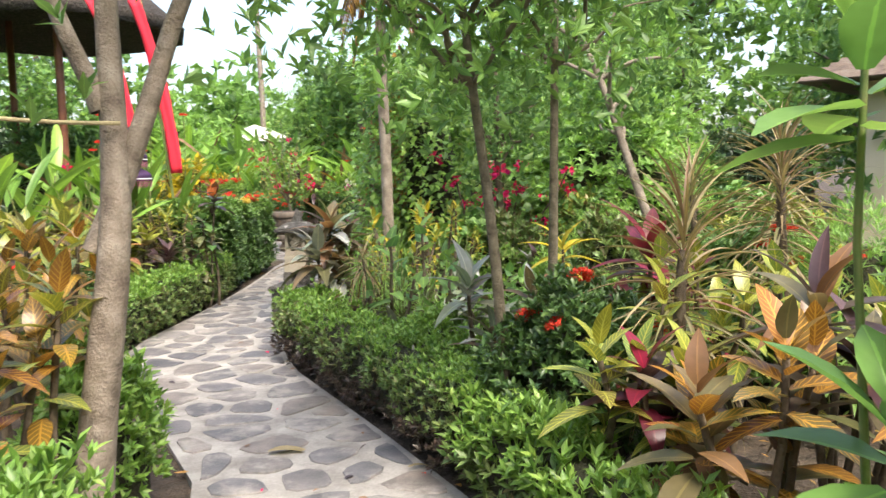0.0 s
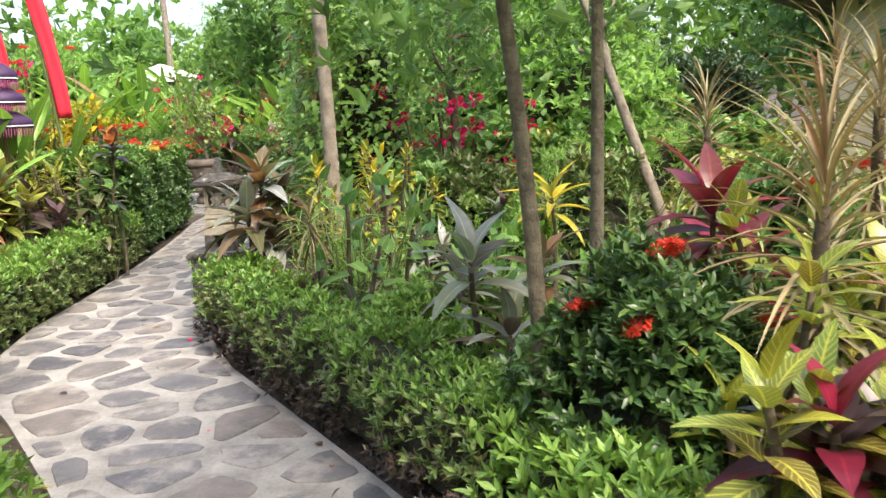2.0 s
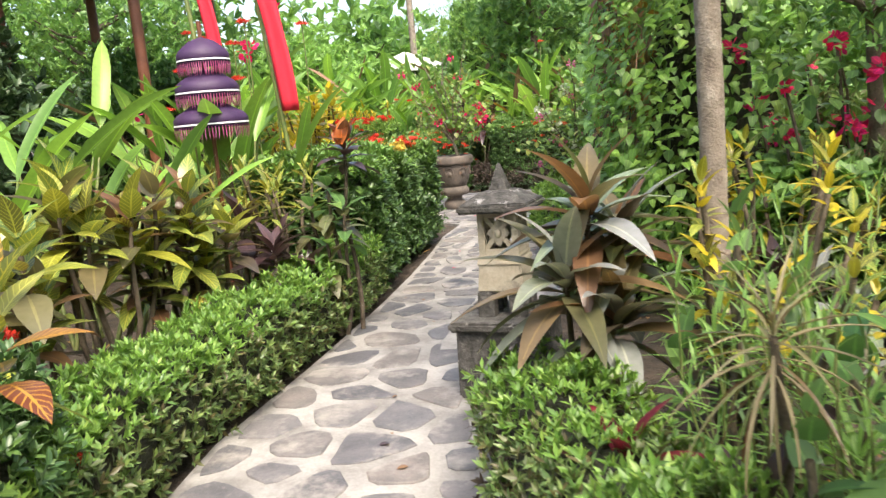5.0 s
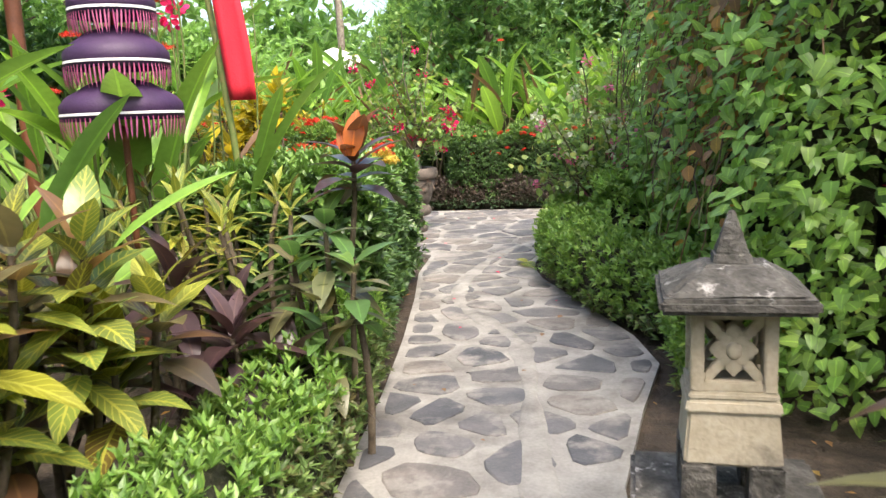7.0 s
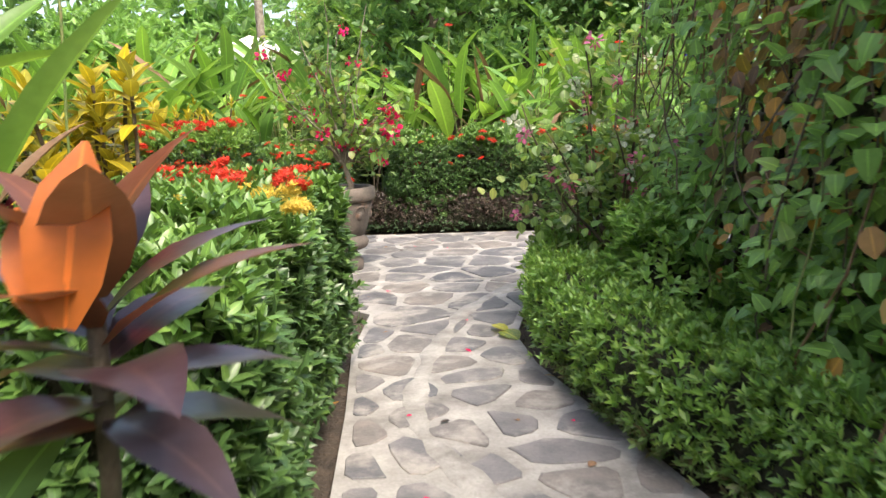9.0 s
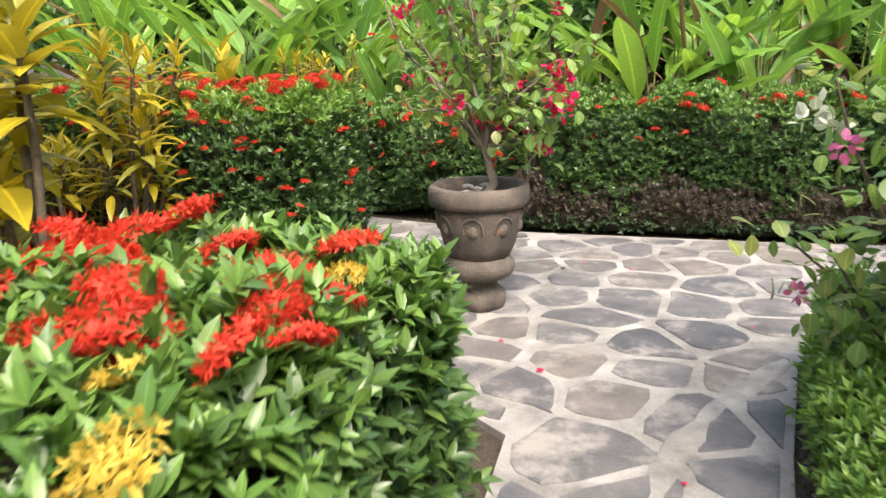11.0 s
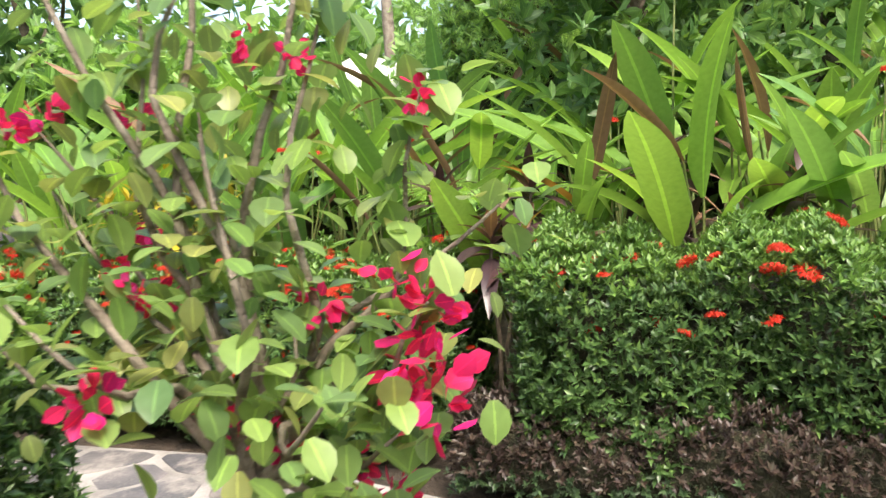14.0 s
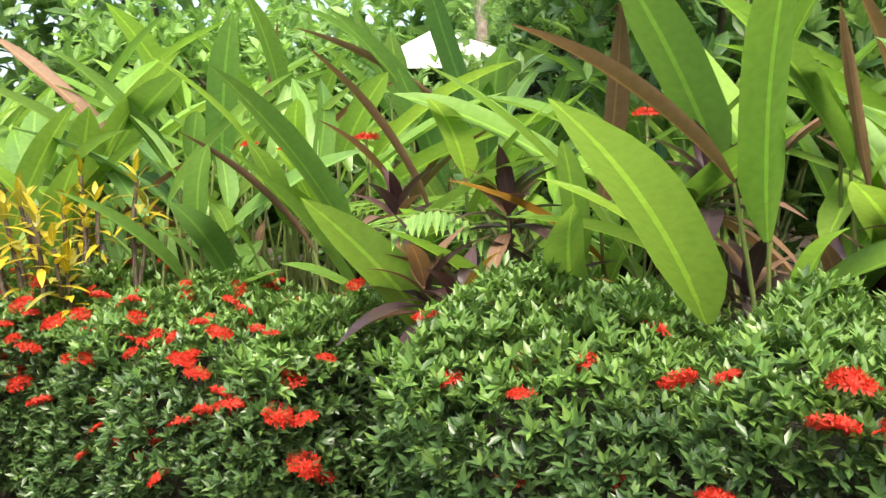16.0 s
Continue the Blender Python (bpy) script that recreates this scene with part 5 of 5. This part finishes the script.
for i, (x, y, rx, hh, mt) in enumerate(((-3.2, 9.5, 0.9, 1.9, "mid"), (-4.2, 7.0, 1.1, 2.2, "dark"), (-3.5, 4.6, 1.0, 1.9, "mid"), (-3.2, 2.4, 0.9, 1.7, "dark"), (-2.2, 1.0, 0.8, 1.4, "mid"), (-1.6, -0.4, 0.8, 1.4, "dark"), (-0.6, -1.4, 0.7, 1.3, "mid"), (-0.3, -3.2, 0.8, 1.5, "dark"), (5.2, -1.5, 0.9, 1.5, "mid"), (5.0, -3.2, 0.9, 1.6, "dark"), (3.2, 9.0, 0.9, 1.8, "vine"), (3.4, 10.9, 0.8, 1.2, "mid"), (4.8, 10.8, 0.9, 1.3, "small"), (6.2, 10.6, 0.9, 1.4, "mid"), (4.6, 8.2, 1.0, 2.2, "feather"), (-5.2, 12.2, 1.0, 2.0, "dark"), (-4.2, 10.8, 0.9, 1.6, "mid"), (8.0, 12.6, 1.0, 1.8, "dark"), (-5.5, 18.6, 1.3, 2.6, "mid"), (-3.2, 19.0, 1.2, 2.2, "vine"), (1.6, 19.0, 1.3, 3.3, "mid"), (4.2, 18.8, 1.3, 3.2, "vine"), (-0.9, 19.3, 1.2, 3.3, "mid"))):
    bush("large leafy green shrub closing the view", x, y, rx, rx, hh, mt, 60, 0.13, 6, "ixora", group="large shrubs round the garden")
for i, (x, y, cr, hh) in enumerate(((0.4, 8.0 + 9.0, 1.3, 3.3), (-4.5, 18.5, 1.3, 2.5), (-1.5, 20.5, 1.4, 2.6), (3.5, 19.5, 1.8, 4.0), (7.0, 17.5, 1.8, 4.0), (-8, 16, 2.0, 4.2), (9, 9, 2.0, 4.5), (-7, 9.5, 1.8, 4.0), (-7.5, 4, 1.8, 3.8), (9.5, 4, 2.0, 4.5), (-6, -2, 1.8, 3.8), (8.5, -3, 2.0, 4.2), (0, -8, 2.0, 4.2), (5, -8.5, 2.0, 4.2), (-4.5, -7, 2, 4.2), (12, 15, 2.2, 5), (0.5, 24, 2.4, 5))):
    tree("broad garden tree with a dense green crown", x, y, hh, 0.1, (R.normal(0, 0.2), R.normal(0, 0.2)), 12, cr, 1300, 0.17, ("mid", "feather", "vine")[i % 3], "bark_dark", fork=0.3, shape="ixora", crown_h=1.3)
for i in range(34):
    an = i / 34 * 2 * math.pi
    tree("tall tree in the dense belt round the garden", 2 + 19 * math.cos(an), 6 + 21 * math.sin(an), R.uniform(2.2, 3.0) if 1.6 < an < 2.05 else R.uniform(5, 7.5), 0.14, (R.normal(0, 0.4), R.normal(0, 0.4)), 12, 2.9, 700, 0.42, ("mid", "vine", "feather")[i % 3], "bark_dark", "tree", 0.12, "ixora", 1.5)
tree("feathery light-green garden tree", -0.2, 18.9, 3.0, 0.06, (0, 0), 16, 1.6, 2600, 0.12, "feather", "bark_dark", fork=0.35, shape="blade", k=10)
tree("feathery light-green garden tree", 2.7, 9.6, 2.5, 0.04, (-0.5, 0), 12, 0.9, 1100, 0.07, "feather", "bark_dark", fork=0.35, shape="blade", k=10)
for x, y in ((2.62, 6.1), (3.0, 6.9)):
    bb = thing("bougainvillea", x, y, 0, "far bougainvillea with magenta bracts", "shrub", "far bougainvilleas")
    pts = np.array([(R.normal(0, 0.35), R.normal(0, 0.35), R.uniform(0.5, 1.5)) for i in range(30)])
    for q in pts[:10]:
        part("branch", tube(bent((0, 0, 0), q, 6, 0.04), 0.01, 5), "bark_dark", bb)
    part("leaves", leaves(S["round"], pts[R.integers(0, 30, 260)] + R.normal(0, 0.12, (260, 3)), R.normal(0, 1, (260, 3)), (0, 0, 1.0), 0.09), "mid", bb)
    put_heads(bb, BRACTS["magenta"], pts[:18], "bract_cluster", 1.2)

# ---- villa ----
villa = thing("villa", 10.3, 7.7, 0, "cream plastered villa with red-brown wooden doors and tiled roof", "house", rz=-40)
bm_part("wall", box(0, 0, 1.2, 4.6, 3.2, 2.4, 1, 0.01), "plaster", villa)
def roof_bm():
    b = bmesh.new()
    pts = [(-2.9, -2.2, 2.3), (2.9, -2.2, 2.3), (2.9, 2.2, 2.3), (-2.9, 2.2, 2.3), (-0.9, 0, 3.6), (0.9, 0, 3.6)]
    vs = [b.verts.new(q) for q in pts]
    for f in ((0, 1, 5, 4), (1, 2, 5), (2, 3, 4, 5), (3, 0, 4), (3, 2, 1, 0)):
        b.faces.new([vs[i] for i in f])
    return b
rf = bm_part("roof", roof_bm(), "roof_tile", villa)
for q in range(22):
    bm_part("tile_course", box(0, 0, 0, 1, 1, 1, 1, 0), "roof_tile", rf).matrix_local = Matrix.LocRotScale((0, -2.18 + q * 0.098, 2.33 + q * 0.0578), Euler((math.radians(30.5), 0, 0)), (5.7 - q * 0.175, 0.11, 0.02))
for x0, w0, z0, hh, nm in ((-1.2, 0.9, 0.5, 1.35, "window"), (0.1, 1.3, 0.0, 2.05, "door"), (1.5, 0.8, 0.5, 1.4, "window")):
    wd = bm_part(nm, box(x0, -1.62, z0 + hh / 2, w0, 0.08, hh, 1, 0.01), "wood", villa)
    for s in (-1, 1):
        bm_part("pane", box(x0 + s * w0 * 0.23, -1.665, z0 + hh * 0.78, w0 * 0.34, 0.012, hh * 0.26, 1, 0.002), "glass", wd)
        bm_part("panel", box(x0 + s * w0 * 0.23, -1.665, z0 + hh * 0.33, w0 * 0.36, 0.02, hh * 0.5, 1, 0.006), "wood", wd)
pav = thing("thatched_pavilion", -3.0, 8.8, 0, "open pavilion with a dark shaggy thatched roof", "pavilion")
for sx in (-1, 1):
    for sy in (-1, 1):
        part("post", tube([(sx * 0.7, sy * 0.7, 0), (sx * 0.7, sy * 0.7, 1.4), (sx * 0.7, sy * 0.7, 3.75)], 0.05, 8), "wood", pav)
part("roof", lathe([(0.02, 5.05), (0.7, 4.55), (1.5, 3.8), (1.95, 3.4), (1.92, 3.25), (1.4, 3.45), (0.3, 3.75)], 26, 0.02), "thatch", pav)

# ---- flagstones ----
def inside(x, y):
    c = False
    for i in range(len(REGION)):
        x1, y1 = REGION[i]
        x2, y2 = REGION[i - 1]
        if (y1 > y) != (y2 > y) and x < (x2 - x1) * (y - y1) / (y2 - y1) + x1:
            c = not c
    return c


def clip(poly, nx_, ny_, d):
    """Keeps the side of a convex polygon where nx*x + ny*y <= d."""
    out = []
    for i in range(len(poly)):
        a, b = poly[i - 1], poly[i]
        da, db = a[0] * nx_ + a[1] * ny_ - d, b[0] * nx_ + b[1] * ny_ - d
        if da <= 0:
            out.append(a)
        if (da < 0) != (db < 0) and abs(da - db) > 1e-9:
            t = da / (da - db)
            out.append((a[0] + (b[0] - a[0]) * t, a[1] + (b[1] - a[1]) * t))
    return out


sites = []
rs = random.Random(5)
tries = 0
while tries < 9000:
    tries += 1
    x, y = rs.uniform(-4, 6), rs.uniform(-5, 14)
    if not inside(x, y):
        continue
    need = 0.235 if y < 9.5 else 0.30
    if all((x - a) ** 2 + ((y - b) * 1.25) ** 2 > need * need for a, b in sites):
        sites.append((x, y))
cells = []
for x, y in sites:
    poly = [(x - 0.4, y - 0.4), (x + 0.4, y - 0.4), (x + 0.4, y + 0.4), (x - 0.4, y + 0.4)]
    gap = rs.uniform(0.012, 0.042) if y < 9 else rs.uniform(0.009, 0.019)
    for a, b in sites:
        dx, dy = a - x, b - y
        q = dx * dx + dy * dy
        if 0 < q < 0.9:
            ln = math.sqrt(q)
            poly = clip(poly, dx / ln, dy / ln, ((x + a) / 2 * dx + (y + b) / 2 * dy) / ln - gap)
            if len(poly) < 3:
                break
    for i in range(len(REGION)):
        (x1, y1), (x2, y2) = REGION[i - 1], REGION[i]
        ex, ey = x2 - x1, y2 - y1
        ln = math.hypot(ex, ey)
        t = ((x - x1) * ex + (y - y1) * ey) / (ln * ln)
        if -0.3 < t < 1.3 and len(poly) >= 3:
            nx_, ny_ = ey / ln, -ex / ln
            sd = (x - x1) * nx_ + (y - y1) * ny_
            if abs(sd) < 0.45:
                if sd > 0:
                    nx_, ny_ = -nx_, -ny_
                poly = clip(poly, nx_, ny_, x1 * nx_ + y1 * ny_ - 0.03)
    if len(poly) < 3:
        continue
    for it in range(1):
        poly = [q for i in range(len(poly)) for q in ((0.8 * poly[i - 1][0] + 0.2 * poly[i][0], 0.8 * poly[i - 1][1] + 0.2 * poly[i][1]), (0.2 * poly[i - 1][0] + 0.8 * poly[i][0], 0.2 * poly[i - 1][1] + 0.8 * poly[i][1]))]
        if it == 0 and len(poly) > 12:
            break
    cx, cy = sum(q[0] for q in poly) / len(poly), sum(q[1] for q in poly) / len(poly)
    if max(math.hypot(q[0] - cx, q[1] - cy) for q in poly) > 0.06:
        cells.append((cx, cy, [((q[0] - cx) * k, (q[1] - cy) * k) for q in poly for k in (rs.uniform(0.86, 1.0),)]))


def stone_verts(poly, h, ox=0.0, oy=0.0):
    n = len(poly)
    tilt = (rs.uniform(-0.01, 0.01), rs.uniform(-0.01, 0.01))
    V = [(ox + x, oy + y, -0.01) for x, y in poly]
    V += [(ox + x * 0.99, oy + y * 0.99, h - 0.002) for x, y in poly]
    V += [(ox + x * 0.94, oy + y * 0.94, h + 0.001 + x * tilt[0] + y * tilt[1]) for x, y in poly]
    F = [(k * n + i, k * n + (i + 1) % n, (k + 1) * n + (i + 1) % n, (k + 1) * n + i) for k in range(2) for i in range(n)]
    F.append(tuple(range(2 * n, 3 * n)))
    return V, F


near = [c for c in cells if -1.2 < c[1] < 13.2 and c[0] < 2.4]
near.sort(key=lambda c: (c[1] > 11.6, c[1]))
single, rest = near[:290], near[290:] + [c for c in cells if c not in near]
for cx, cy, poly in single:
    me = bpy.data.meshes.new("flagstone")
    V, F = stone_verts(poly, rs.uniform(0.004, 0.007))
    me.from_pydata(V, [], F)
    me.materials.append(M["flag"])
    ob = new("flagstone", me)
    ob.parent = pavement
    ob.location = (cx, cy, 0)
V, F = [], []
for cx, cy, poly in rest:
    v, f = stone_verts(poly, rs.uniform(0.004, 0.007), cx, cy)
    F += [tuple(i + len(V) for i in q) for q in f]
    V += v
if V:
    me = bpy.data.meshes.new("flagstones")
    me.from_pydata(V, [], F)
    me.materials.append(M["flag"])
    ob = new("flagstones", me)
    ob.parent = pavement
    tagged(ob, kind="stuff")

# pale repair strip of mortar along the walk
strip = np.array(((0.5, 5.2), (0.48, 6.5), (0.43, 7.3), (0.4, 8.0), (0.4, 8.8), (0.47, 9.36), (0.62, 10.1), (0.85, 10.6), (1.2, 11.1)))
tt = np.linspace(0, 8, 60)
cl = np.stack(drift(np.interp(tt, np.arange(9), strip[:, 0]), np.interp(tt, np.arange(9), strip[:, 1])), -1)
dd = unit(np.gradient(cl, axis=0))
sd = np.stack([dd[:, 1], -dd[:, 0]], -1)
wd_ = (0.04 + 0.014 * np.sin(tt * 5.3) + 0.01 * np.sin(tt * 13.1))[:, None]
sv = np.concatenate([np.column_stack([cl - sd * (wd_ + 0.012), np.zeros(60)]), np.column_stack([cl - sd * wd_, np.full(60, 0.009)]), np.column_stack([cl + sd * wd_, np.full(60, 0.009)]), np.column_stack([cl + sd * (wd_ + 0.012), np.zeros(60)])])
sf = np.array([(k * 60 + i, (k + 1) * 60 + i, (k + 1) * 60 + i + 1, k * 60 + i + 1) for k in range(3) for i in range(59)])
part("mortar_strip", (sv, sf, sv[:, :2]), "mortar", pavement)

# ---- litter on the ground ----
n = 1500
p = np.stack([R.uniform(-3, 5, n), R.uniform(-3, 14, n), np.full(n, 0.0)], -1)
keep = np.array([not inside(a, b) for a, b, _ in p])
p = p[keep]
litter = new("leaf_litter", raw_mesh("leaf_litter", *leaves(S["small"], p, R.normal(0, 1, (len(p), 3)) * np.array((1, 1, 0.15)), (0, 0, 1.0), R.uniform(0.03, 0.09, len(p))), mat="dry"))
tagged(litter, "dry brown fallen leaves on the soil", "leaf litter", kind="stuff")
for i in range(70):
    while True:
        x, y = R.uniform(-0.6, 2.6), R.uniform(-1, 13)
        if inside(x, y):
            break
    ob = new("fallen_leaf", raw_mesh("fallen_leaf", *leaves(S["round"] if i % 3 else S["petal"], [(0, 0, 0.004)], [(math.cos(i), math.sin(i), 0.08)], (0, 0, 1.0), R.uniform(0.018, 0.05)), mat=("dry", "dry", "magenta", "cordy_dark")[i % 4]))
    ob.location = (x, y, 0.007)
    tagged(ob, "small fallen leaf lying on the paving", "leaf", "fallen leaves on the paving")
for x, y, az, size, mt in ((1.45, 1.32, 0.3, 0.3, "straw"), (2.12, 1.1, 0.6, 0.16, "straw"), (2.2, 1.02, 2.0, 0.05, "red"), (1.75, 0.85, 1.0, 0.06, "dry"), (1.9, 1.4, 4.0, 0.05, "cordy_dark")):
    ob = new("fallen_leaf", raw_mesh("fallen_leaf", *leaves(S["cordy"], [(0, 0, 0.012)], [(math.cos(az), math.sin(az), 0.12)], (0, 0, 1.0), size), mat=mt))
    ob.location = (x, y, 0.006)
    tagged(ob, "withered fallen leaf lying on the paving", "leaf", "fallen leaves on the paving")
ob = new("fallen_leaf", raw_mesh("fallen_leaf", *leaves(S["round"], [(0, 0, 0.01), (0.03, 0, 0.01)], [(0.5, -0.9, 0.1), (-0.6, 0.5, 0.3)], (0, 0, 1.0), (0.17, 0.12)), mat="croton_y"))
ob.location = (0.48, 9.35, 0.006)
tagged(ob, "large yellow-green leaf fallen on the paving", "leaf")
